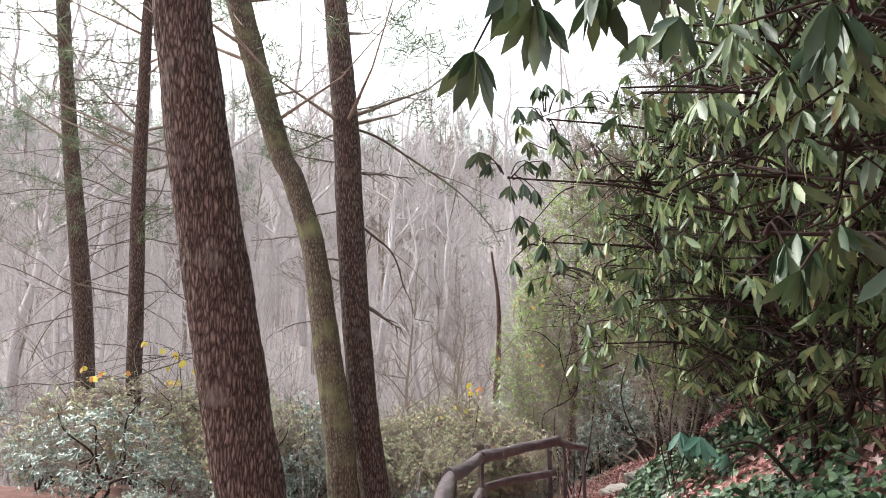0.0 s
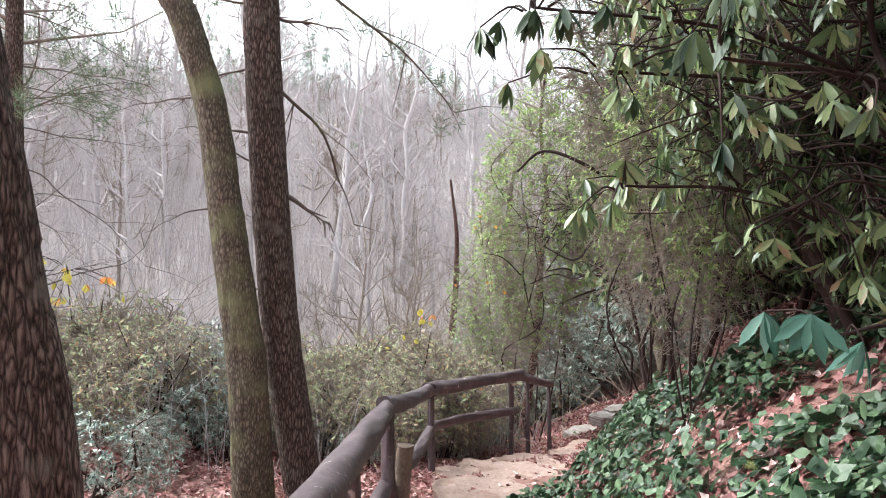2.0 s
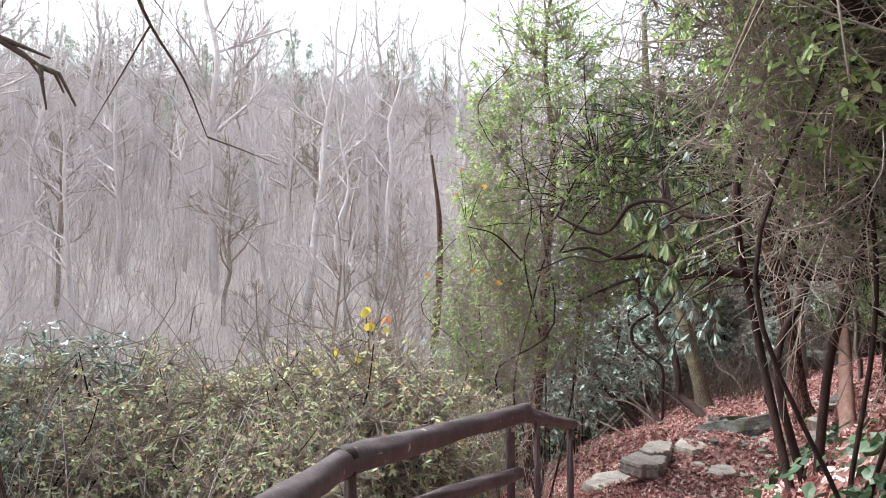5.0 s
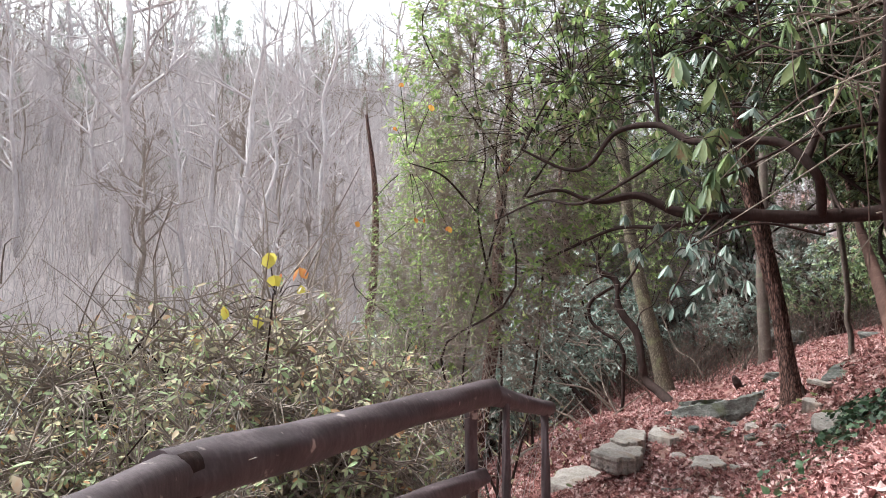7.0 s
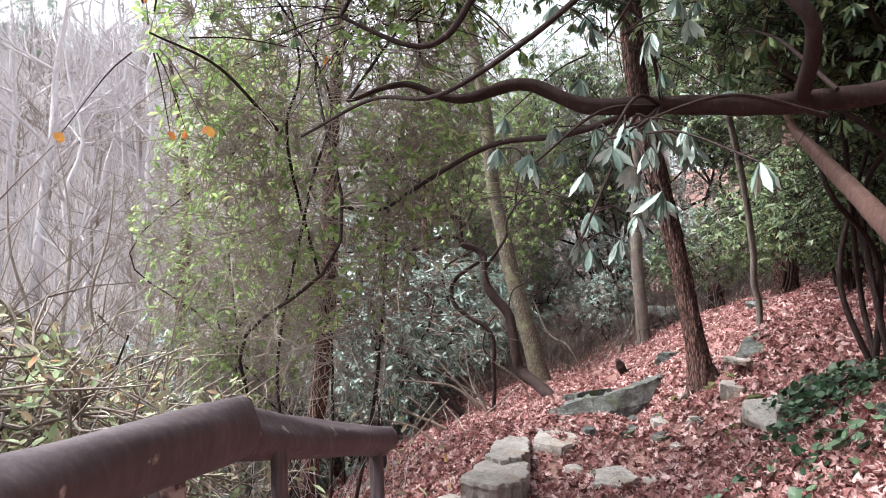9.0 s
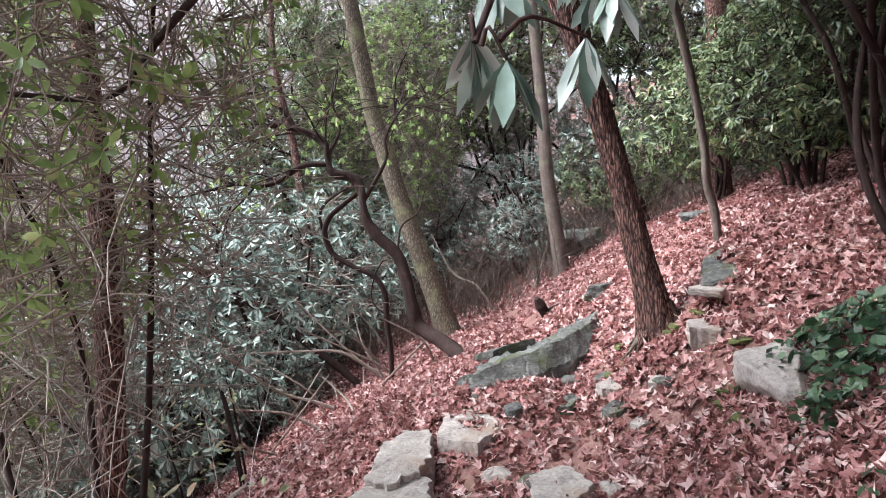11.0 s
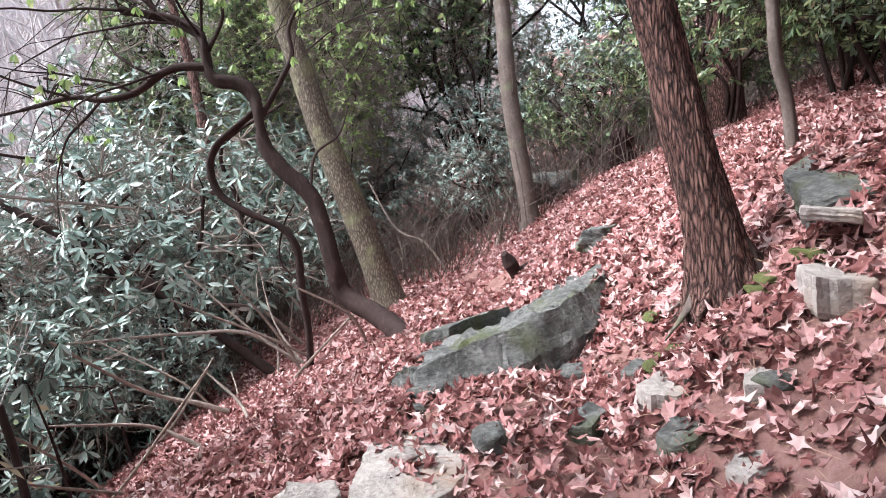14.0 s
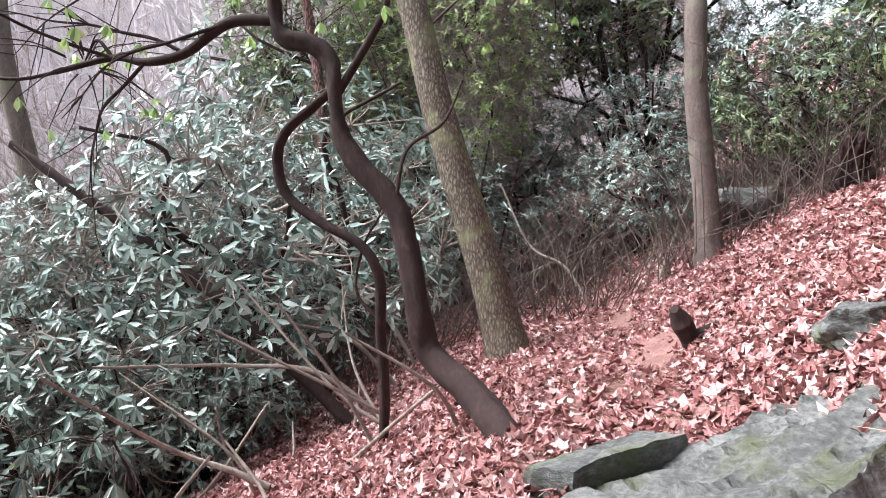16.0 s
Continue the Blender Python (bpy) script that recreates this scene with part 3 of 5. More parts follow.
def far_pine(seed, height):
    rng = np.random.default_rng(seed)
    e = new("distant_pine")
    g, b, lv = Geo(), Geo(), Geo()
    tube(g, spline([(0, 0, -0.4), (0.1, 0, height * 0.5), (0, 0.1, height)], 6), [height * 0.013, height * 0.009, 0.02], 7)
    for k in range(60):
        h = rng.uniform(0.25, 0.99) * height
        a, l = rng.uniform(0, 6.28), (height - h) * 0.3 + 0.5
        d = np.array((np.cos(a), np.sin(a), 0.15))
        q = np.array((0, 0, h))
        tube(b, [q, q + d * l], [0.04, 0.012], 3, caps=False)
        for j in range(5):
            needles(lv, rng, q + d * l * rng.uniform(0.25, 1.05) + rng.normal(0, 0.2, 3), 22, 0.55)
    part("trunk", g, M_FAR, e)
    tagged(part("bough", b, M_FAR, e), kind="stuff")
    part("crown", lv, M_RIDGE, e, "blue-green needles, haze in their colour")
    return tagged(e, "tall pine with a green crown on the ridge", "tree", "pines on the ridge")


def place(ob, x, y, turn=0.0, scale=1.0, z=None, tilt=0.0):
    return Matrix.LocRotScale((x, y, (gz(x, y) if z is None else z)), Euler((tilt, 0, turn)), (scale,) * 3)


rng = np.random.default_rng(21)
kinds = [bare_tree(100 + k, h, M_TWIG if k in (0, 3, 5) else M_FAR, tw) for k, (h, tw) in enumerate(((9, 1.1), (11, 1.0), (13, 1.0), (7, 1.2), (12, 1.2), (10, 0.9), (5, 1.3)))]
used = [False] * len(kinds)


def put(kinds, used, k, m):
    if used[k]:
        copy_thing(kinds[k], m)
    else:
        kinds[k].matrix_basis, used[k] = m, True


count = 0
while count < 300:
    a, r = rng.uniform(-1.05, 0.62), 13 + 62 * rng.random() ** 0.8
    x, y = 1.0 + r * math.sin(a), 2.0 + r * math.cos(a)
    u = (x - np.interp(y, LINE_Y, LINE_X)) * 0.9
    if u > -3.5 and r < 38 or (r < 16 and abs(x) < 3) or math.hypot(x - 5, y - 13) < 17:
        continue
    put(kinds, used, int(rng.integers(0, 7)), place(None, x, y, rng.uniform(0, 6.28), rng.uniform(0.8, 1.3) * (0.6 if r < 22 else 1.0)))
    count += 1
for k, x, y, size in ((0, -3.6, 15.2, 0.7), (3, -2.2, 17.5, 0.9), (5, -0.3, 18.4, 0.75), (0, -5.6, 14.0, 0.65), (3, 0.3, 21.0, 1.0), (5, -7.2, 17.0, 0.7)):
    put(kinds, used, k, place(None, x, y, 1.7 * k + x, size))
pines = [far_pine(150, 15), far_pine(151, 18), far_pine(152, 12)]
used = [False] * 3
for k in range(150):
    a, r = -1.15 + 1.8 * (k + rng.random()) / 150, rng.uniform(70, 92) if k % 5 else rng.uniform(50, 75)
    put(pines, used, k % 3, place(None, 1 + r * math.sin(a), 2 + r * math.cos(a), rng.uniform(0, 6.28), rng.uniform(0.4, 0.75)))


# ---- the far wood's fine trunks, too many to count ----
g = Geo()
a, r = rng.uniform(-1.1, 0.55, 8000), 22 + 62 * rng.random(8000) ** 0.8
X, Y = 1.0 + r * np.sin(a), 2.0 + r * np.cos(a)
Z = ground_z(X, Y)
for x, y, z, d in zip(X, Y, Z, r):
    if math.hypot(x - 5, y - 13) < 19:
        continue
    h = rng.uniform(1.5, 6.0)
    lx, ly = rng.normal(0, 0.1, 2) * h
    k = 0.00045 * d * rng.uniform(0.6, 1.3)
    mid_p, tip = np.array((x + lx * 0.4 + rng.normal(0, 0.15), y + ly * 0.4, z + h * 0.5)), np.array((x + lx, y + ly, z + h))
    tube(g, [(x, y, z - 0.2), mid_p, tip], [k, k * 0.3], 3, caps=False)
    for j in range(3):
        q = mid_p + (tip - mid_p) * rng.uniform(-0.4, 0.7)
        tube(g, [q, q + np.array((rng.normal(0, 0.22), rng.normal(0, 0.22), rng.uniform(0.15, 0.4))) * h * 0.6], [k * 0.45, k * 0.15], 3, caps=False)
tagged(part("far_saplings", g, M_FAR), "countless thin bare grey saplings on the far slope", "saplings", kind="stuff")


def sticks(geo, a, b, ra, rb_):
    """Many straight tapered twigs at once."""
    d = unit(b - a)
    s1 = unit(np.cross(d, (0.31, 0.77, 0.55)))
    s2 = np.cross(d, s1)
    rows = []
    for p, r in ((a, ra), (b, rb_)):
        for k in range(3):
            rows.append(p + (math.cos(2.094 * k) * s1 + math.sin(2.094 * k) * s2) * r[:, None])
    v = np.stack(rows, 1)
    f = np.array([(0, 1, 4, 3), (1, 2, 5, 4), (2, 0, 3, 5)])
    geo.add(v, (f[None] + (np.arange(len(a)) * 6)[:, None, None]).reshape(-1, 4))


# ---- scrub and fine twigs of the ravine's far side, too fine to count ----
for name, n, mat, r0, r1, h0, h1, label in (("far_scrub", 34000, M_FAR, 16, 86, 0.5, 3.2, "tangle of bare scrub across the ravine, paled by haze in its colour"), ("far_undergrowth", 9000, M_TWIG, 15, 60, 0.4, 2.4, "thin brown undergrowth across the ravine")):
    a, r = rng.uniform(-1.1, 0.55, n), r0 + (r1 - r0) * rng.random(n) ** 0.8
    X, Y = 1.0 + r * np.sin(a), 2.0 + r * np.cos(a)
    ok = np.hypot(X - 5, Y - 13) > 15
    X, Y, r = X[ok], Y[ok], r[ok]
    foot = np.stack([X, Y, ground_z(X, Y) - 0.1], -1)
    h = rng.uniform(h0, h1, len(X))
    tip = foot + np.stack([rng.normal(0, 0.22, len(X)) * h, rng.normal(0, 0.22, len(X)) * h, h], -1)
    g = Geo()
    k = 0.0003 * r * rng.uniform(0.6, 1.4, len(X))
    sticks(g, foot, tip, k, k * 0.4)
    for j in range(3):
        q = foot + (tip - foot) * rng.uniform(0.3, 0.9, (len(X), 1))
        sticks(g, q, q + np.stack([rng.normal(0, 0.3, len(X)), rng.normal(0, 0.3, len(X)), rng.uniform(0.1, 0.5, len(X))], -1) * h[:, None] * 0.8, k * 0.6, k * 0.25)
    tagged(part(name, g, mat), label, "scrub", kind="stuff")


# ---- shrubs ----
def shrub(name, seed, size, whorls, leaf, material, label, category="shrub", per=8, stems=5, twist=0.18, droop=0.35, spread_leaf=1.15, width=0.27, stem_r=0.03, hollow=0.45, low=0.15, twigs=0, twig_material=None):
    """Crooked stems from one foot, twigs to the outside, and leaves in whorls at the twigs' ends."""
    rng = np.random.default_rng(seed)
    e = new(name)
    sx, sy, sz = size
    axis = []
    for k in range(stems):
        a = 6.28 * k / stems + rng.normal(0, 0.3)
        top = np.array((np.cos(a) * sx * rng.uniform(0.3, 0.75), np.sin(a) * sy * rng.uniform(0.3, 0.75), sz * rng.uniform(0.55, 0.9)))
        pts = [np.array((np.cos(a) * 0.08, np.sin(a) * 0.08, -0.1))]
        for j in range(1, 6):
            pts.append(top * (j / 5) ** np.array((1.2, 1.2, 0.85)) + rng.normal(0, twist * sz / 5, 3) * (1, 1, 0.5))
        p = spline(pts, 5)
        g = Geo()
        tube(g, p, [stem_r, stem_r * 0.7, stem_r * 0.3], 7)
        part("stem", g, M_STEM, e)
        axis.append(p)
    axis = np.vstack(axis)
    tw, lv = Geo(), Geo()
    pos = []
    while len(pos) < whorls:
        d = unit(rng.normal(0, 1, 3))
        q = d * rng.uniform(hollow, 1.0) ** 0.6
        q = np.array((q[0] * sx, q[1] * sy, sz * (0.5 + low) + q[2] * sz * (0.5 - low)))
        if np.sin(q[0] * 3.1 / max(sx, 0.3) + seed) * np.sin(q[1] * 3.7 / max(sy, 0.3) + 2 * seed) * np.sin(q[2] * 4.1 / sz + seed) > 0.3:
            continue
        pos.append(q)
    pos = np.array(pos)
    out = unit(pos - (0, 0, sz * 0.35))
    hubs = pos[:: 10] * 0.82 + np.array((0, 0, sz * 0.08))
    for h in hubs:
        near = axis[np.argmin(np.linalg.norm(axis - h, axis=1) + 0.6 * np.clip(axis[:, 2] - h[2], 0, None))]
        bend = rng.normal(0, 0.12 * np.linalg.norm(h - near), (2, 3))
        tube(tw, spline([near, near + (h - near) * 0.35 + bend[0], near + (h - near) * 0.7 + bend[1], h], 4), [min(0.014, stem_r * 0.34), 0.004], 4, caps=False)
    for q in pos:
        near = hubs[np.argmin(np.linalg.norm(hubs - q, axis=1))]
        mid = (near + q) / 2 + rng.normal(0, 0.05, 3)
        tube(tw, spline([near, mid, q], 3), [0.006, 0.003], 3, caps=False)
    for k in range(twigs):
        q = pos[int(rng.integers(len(pos)))] * rng.uniform(0.5, 1.05)
        o = q + rng.normal(0, min(0.22 * sz, 0.3), 3)
        tube(tw, spline([q, (q + o) / 2 + rng.normal(0, 0.05, 3), o], 2), [0.005, 0.002], 3, caps=False)
    n = len(pos)
    ax = unit(out + (0, 0, 0.4) + rng.normal(0, 0.35, (n, 3)))
    t1 = unit(np.cross(ax, rng.normal(0, 1, (n, 3))))
    t2 = np.cross(ax, t1)
    k = np.arange(per)[None] * 2.399 + rng.uniform(0, 6.28, (n, 1)) + rng.normal(0, 0.2, (n, per))
    rad = np.cos(k)[..., None] * t1[:, None] + np.sin(k)[..., None] * t2[:, None]
    open_ = rng.normal(spread_leaf, 0.35, (n, per))[..., None]
    d = np.sin(open_) * rad + np.cos(open_) * ax[:, None] + np.array((0, 0, -droop))
    at = pos[:, None] + ax[:, None] * rng.uniform(-0.06, 0.02, (n, per, 1)) * (leaf / 0.13)
    L = rng.uniform(0.6, 1.15, n * per) * leaf
    up = np.repeat(ax, per, 0) + rng.normal(0, 0.25, (n * per, 3))
    blades(lv, at.reshape(-1, 3), d.reshape(-1, 3), up, L, L * width * rng.uniform(0.85, 1.2, n * per), rng.uniform(0.1, 0.4, (n * per, 1)), rng.uniform(0.05, 0.2, (n * per, 1)))
    tagged(part("brushwood", tw, twig_material or M_TWIG, e), kind="stuff")
    tagged(part("foliage", lv, material, e), kind="stuff")
    return tagged(e, label, category)


def grove(kinds, spots):
    used = [False] * len(kinds)
    for k, x, y, turn, s, *rest in spots:
        put(kinds, used, k, place(None, x, y, turn, s, gz(x, y) + (rest[0] if rest else 0.0)))
    for ob, u in zip(kinds, used):
        if not u:
            for o in (*ob.children_recursive, ob):
                bpy.data.objects.remove(o)


rhodo = [shrub("rhododendron", 31 + k, (1.25, 1.25, 2.6), 1050, 0.09, M_RHODO, "rhododendron bush with long dark drooping leaves on the bank", per=9, droop=1.25, width=0.25, twigs=160, stem_r=0.02, low=0.02, spread_leaf=1.35, twig_material=M_STEM) for k in range(3)]
grove(rhodo, [(0, 2.85, 2.7, 0.4, 1.2), (1, 3.4, 4.7, 1.9, 1.2), (2, 4.2, 7.0, 3.3, 1.3), (1, 4.9, 8.2, 4.4, 1.1), (2, 2.95, 0.7, 5.2, 1.2), (0, 5.2, 6.0, 2.2, 1.6), (2, 6.4, 8.2, 0.3, 1.6), (0, 4.7, 3.4, 1.2, 1.7),
              (1, 7.4, 10.4, 2.7, 1.3), (0, 4.7, 0.6, 2.0, 1.7), (1, 2.9, -1.8, 0.9, 1.2), (2, 9.4, 12.2, 0.2, 1.2), (0, 7.2, 6.5, 0.0, 1.8)])
tall = [shrub("tall_rhododendron", 36 + k, (1.9, 1.9, 6.4), 1500, 0.13, M_RHODO, "tall old rhododendron with a dark canopy of leathery leaves", per=8, droop=0.7, stems=4, twist=0.3, stem_r=0.034, low=0.17, twigs=260, twig_material=M_STEM) for k in range(2)]
grove(tall, [(0, 7.9, 8.6, 0.0, 1.0), (1, 9.4, 10.6, 1.0, 1.0), (0, 11.4, 13.0, 2.0, 1.0), (1, 13.4, 16.4, 3.0, 1.1), (0, 13.6, 20.2, 4.0, 1.1), (1, 11.0, 23.6, 5.0, 1.2), (0, 7.6, 25.0, 0.5, 1.2), (1, 9.6, 27.0, 1.5, 1.1), (0, 7.2, 10.6, 1.1, 0.95), (1, 8.8, 11.8, 2.1, 0.9), (1, 6.3, 5.0, 2.5, 1.0), (0, 15.4, 23.0, 0.2, 1.4), (1, 7.1, 11.9, 0.6, 0.82), (0, 8.7, 13.1, 3.2, 0.85), (1, 6.2, 9.6, 4.4, 0.8), (0, 10.2, 11.4, 5.4, 1.0), (0, 6.5, 11.0, 0.9, 0.8), (1, 5.7, 8.7, 1.9, 0.85)])
laurel = [shrub("mountain_laurel", 41 + k, (1.5, 1.5, 7.6), 1550, 0.09, M_LAUREL, "mountain laurel with light green leaves over twisted stems", per=7, droop=0.25, stems=4, twist=0.34, stem_r=0.017, width=0.36, low=0.12, hollow=0.4, twigs=2800) for k in range(2)]
grove(laurel, [(0, 2.85, 13.3, 0.3, 1.0), (1, 2.3, 16.4, 1.7, 0.85), (0, 2.35, 4.3, 2.6, 0.42), (1, 2.8, 6.4, 0.6, 0.72), (0, 8.8, 22.2, 2.4, 0.9), (1, 7.8, 23.6, 4.0, 0.9)])
thicket = [shrub("rhododendron_thicket", 51 + k, (1.6, 1.6, 2.4), 520, 0.1, M_BLUE, "dense rhododendron thicket with leaves painted a blue-green sky sheen", per=8, droop=0.35, stems=6, twist=0.3, stem_r=0.035, low=0.08) for k in range(3)]
spots, shade = [], []
rt = np.random.default_rng(61)
for x, y, s in ((1.0, 13.8, 0.7), (0.6, 16.5, 0.8), (2.6, 18.4, 0.7), (1.4, 19.5, 0.7), (3.6, 21.2, 0.7), (5.6, 21.8, 0.7), (9.8, 13.6, 0.8), (10.4, 15.0, 0.9), (11.0, 16.6, 0.9), (9.4, 12.0, 0.8), (9.7, 14.3, 0.85), (9.2, 12.8, 0.8), (8.6, 10.8, 0.8), (7.2, 22.6, 1.3), (9.2, 22.6, 1.35), (11.0, 21.6, 1.35), (12.4, 20.0, 1.3), (13.6, 18.4, 1.2), (7.6, 24.6, 1.5), (9.6, 25.2, 1.7),
                (13.0, 23.4, 1.7), (15.2, 20.6, 1.7), (12.0, 15.6, 1.1), (14.4, 16.4, 1.4), (16.2, 18.4, 1.6), (4.5, 20.8, 1.1), (3.4, 19.4, 0.9), (2.9, 20.6, 1.6), (4.8, 19.6, 0.55), (5.6, 20.9, 1.2), (1.4, 17.6, 1.4), (2.0, 21.5, 1.2), (4.6, 21.6, 0.9), (0.4, 19.6, 1.2), (1.6, 11.9, 0.33), (2.2, 12.7, 0.35), (1.0, 12.8, 0.4), (1.7, 13.9, 0.45), (-3.0, 5.2, 0.42), (-4.2, 6.4, 0.5), (-2.2, 6.7, 0.38), (-1.9, 5.1, 0.3), (-1.7, 7.7, 0.42), (-5.6, 7.4, 0.55), (-6.6, 9.2, 0.6), (-0.1, 7.9, 0.33), (-3.4, 8.2, 0.5), (-7.6, 7.6, 0.6), (16.0, 15.2, 1.6), (14.2, 12.4, 1.5), (18.0, 20.0, 2.0), (11.5, 26.5, 2.0), (7.5, 27.0, 2.0), (15.5, 24.5, 2.0), (10.2, 20.6, 0.9), (8.2, 22.0, 0.9), (11.6, 19.4, 0.8), (-1.6, 12.6, 0.75), (-2.6, 10.2, 0.7), (-0.9, 9.6, 0.45), (-3.6, 12.8, 0.8), (-0.2, 11.6, 0.5), (-5.6, 11.0, 0.8), (-2.2, 8.0, 0.45), (-3.4, 6.6, 0.5),
                (-5.4, 15.4, 1.0), (-1.4, 15.8, 0.9), (-8.0, 13.6, 1.0), (-7.0, 18.6, 1.1), (-3.2, 19.8, 1.1), (0.2, 22.5, 1.2), (13.2, 14.4, 1.2), (11.6, 12.4, 1.2), (-6.0, 21.5, 1.0), (-9.5, 17.0, 0.9), (-11.5, 20.0, 1.0), (-4.5, 24.0, 1.1), (-1.6, 20.5, 0.9), (-10.0, 11.0, 0.8), (-8.6, 24.0, 1.1), (-13.0, 15.0, 1.0), (-2.4, 26.0, 1.2)):
    (shade if x > 8.5 and y < 20 else spots).append((int(rt.integers(0, 3)), x, y, rt.uniform(0, 6.28), s))
grove(thicket, spots)
# thickets in shade take the leaf colour without the painted sheen
dark = [shrub("rhododendron_thicket", 56 + k, (1.6, 1.6, 2.6), 620, 0.12, M_RHODO, "dark rhododendron thicket above the leaf slope", per=8, droop=0.5, stems=6, twist=0.3, stem_r=0.03, low=0.06, twigs=120, twig_material=M_STEM) for k in range(3)]
grove(dark, shade)
airy = [shrub("airy_rhododendron", 71 + k, (1.7, 1.7, 4.2), 560, 0.11, M_BLUE, "tall loose rhododendron with blue-green sky sheen painted on its leaves and many bare twigs", per=8, droop=0.5, stems=7, twist=0.3, stem_r=0.026, low=0.06, hollow=0.15, twigs=1500) for k in range(2)]
grove(airy, [(0, 1.7, 18.2, 0.3, 1.0), (1, 3.2, 20.4, 1.3, 1.0), (0, 4.4, 21.3, 2.3, 1.0), (1, 1.4, 19.3, 3.3, 1.0), (0, 5.6, 22.2, 4.3, 0.95), (1, 2.6, 22.6, 5.3, 1.15), (0, 0.6, 21.4, 0.9, 1.1), (1, 2.7, 18.8, 2.9, 0.75), (0, 4.2, 19.8, 4.9, 0.6)])
loose = [shrub("loose_rhododendron", 73 + k, (2.3, 2.3, 8.6), 1500, 0.12, M_RHODO, "tall straggling rhododendron with many bare twigs", per=7, droop=0.5, stems=7, twist=0.3, stem_r=0.04, low=0.1, hollow=0.15, twigs=2600) for k in range(2)]
grove(loose, [(1, 7.4, 25.0, 1.9, 1.1), (1, 9.4, 24.2, 4.1, 1.05), (0, 11.8, 22.4, 5.2, 1.0), (0, 13.8, 18.9, 2.4, 0.95), (1, 12.6, 16.0, 1.4, 0.85)])
hemlock = [shrub("hemlock_sapling", 76 + k, (1.3, 1.3, 5.0), 2300, 0.045, M_NEEDLE, "young hemlock with fine green needles over the bank", category="tree", per=11, droop=0.3, stems=3, twist=0.12, stem_r=0.03, width=0.14, low=0.16, hollow=0.2, twigs=700) for k in range(2)]
grove(hemlock, [(0, 2.7, 5.3, 0.4, 1.0), (1, 3.7, 3.6, 1.6, 1.0), (0, 3.3, 7.6, 3.0, 0.9)])
brush = [shrub("brush_shrub", 65 + k, (0.9, 0.9, 1.5), 680, 0.05, M_DRY, "half-bare shrub with dry olive leaves below the fence", per=5, droop=0.5, stems=7, twist=0.3, stem_r=0.012, width=0.35, low=0.05, hollow=0.2, twigs=420) for k in range(2)]
grove(brush, [(0, 0.0, 9.6, 0.0, 1.1), (1, -0.9, 10.6, 1.0, 1.2), (0, 0.9, 11.2, 2.0, 1.2), (1, -0.4, 12.2, 3.0, 1.4), (0, -2.4, 11.4, 4.0, 1.3), (1, 1.2, 12.6, 5.0, 1.2), (0, -1.6, 8.6, 1.5, 0.8), (1, -3.6, 9.0, 2.5, 1.1), (0, -4.6, 11.6, 0.5, 1.4), (1, 0.1, 8.5, 3.7, 0.7), (0, -2.2, 13.6, 2.2, 1.5), (1, -6.2, 9.6, 1.2, 1.3),
              (0, 0.3, 10.3, 0.7, 1.3), (1, -0.2, 11.3, 1.7, 1.3), (0, -1.2, 11.9, 2.7, 1.4), (1, 0.5, 12.0, 3.7, 1.3), (0, -0.6, 9.4, 4.7, 1.0), (1, 0.9, 10.2, 5.7, 1.0), (0, -1.7, 10.0, 0.2, 1.2), (1, -2.8, 10.4, 1.2, 1.2), (0, -3.2, 12.0, 2.2, 1.5), (1, -1.4, 13.2, 3.2, 1.5), (0, 0.0, 13.4, 4.2, 1.5), (1, -4.2, 10.2, 5.2, 1.3), (0, -5.2, 12.6, 0.8, 1.5), (1, -2.6, 7.6, 1.8, 0.9), (0, -4.6, 8.2, 2.8, 1.1)])


# ---- log fence ----
fence = thing("log_fence", 0.62, 7.6, gz(0.62, 7.6))


def log_bar(name, pts, radii, label="", seed=0, parent=fence, material=M_LOG):
    rg = np.random.default_rng(seed)
    ph = rg.uniform(0, 6.28, 4)

    def relief(a, s):
        return 0.004 * np.sin(3 * a + 4 * s + ph[0]) + 0.003 * np.sin(5 * a - 9 * s + ph[1]) + 0.005 * np.sin(2 * a + 2.3 * s + ph[2])

    g = Geo()
    q = np.asarray(pts, float) - np.array(parent.location)
    tube(g, spline(q, 14), radii, 26, relief)
    return part(name, g, material, parent, label)


log_bar("rail", [(0.22, 1.3, -0.2), (0.25, 3.1, -0.45), (0.28, 5.15, -0.71)], [0.078, 0.075], "smooth dark weathered log handrail", 1)
log_bar("rail", [(0.27, 5.08, -0.67), (0.45, 6.3, -0.88), (0.64, 7.68, -1.06)], [0.074, 0.077], seed=2)
log_bar("rail", [(0.6, 7.55, -1.04), (1.3, 8.75, -1.14), (2.03, 9.92, -1.24)], [0.083, 0.08], seed=3)
log_bar("rail", [(2.0, 9.9, -1.25), (2.3, 10.25, -1.38), (2.62, 10.6, -1.5)], [0.075, 0.06], "rotten end of the handrail", 4)
log_bar("low_rail", [(0.26, 2.9, -0.98), (0.3, 5.2, -1.32), (0.5, 6.5, -1.5), (0.7, 7.95, -1.53)], [0.06, 0.058], seed=5)
log_bar("low_rail", [(0.68, 7.9, -1.53), (1.3, 8.8, -1.62), (1.95, 9.75, -1.74)], [0.058, 0.055], seed=6)
log_bar("joint_band", [(0.605, 7.575, -1.045), (0.625, 7.61, -1.049), (0.645, 7.645, -1.052)], [0.088, 0.09, 0.088], "dark gap band where two logs meet", 7, material=M_STEM)
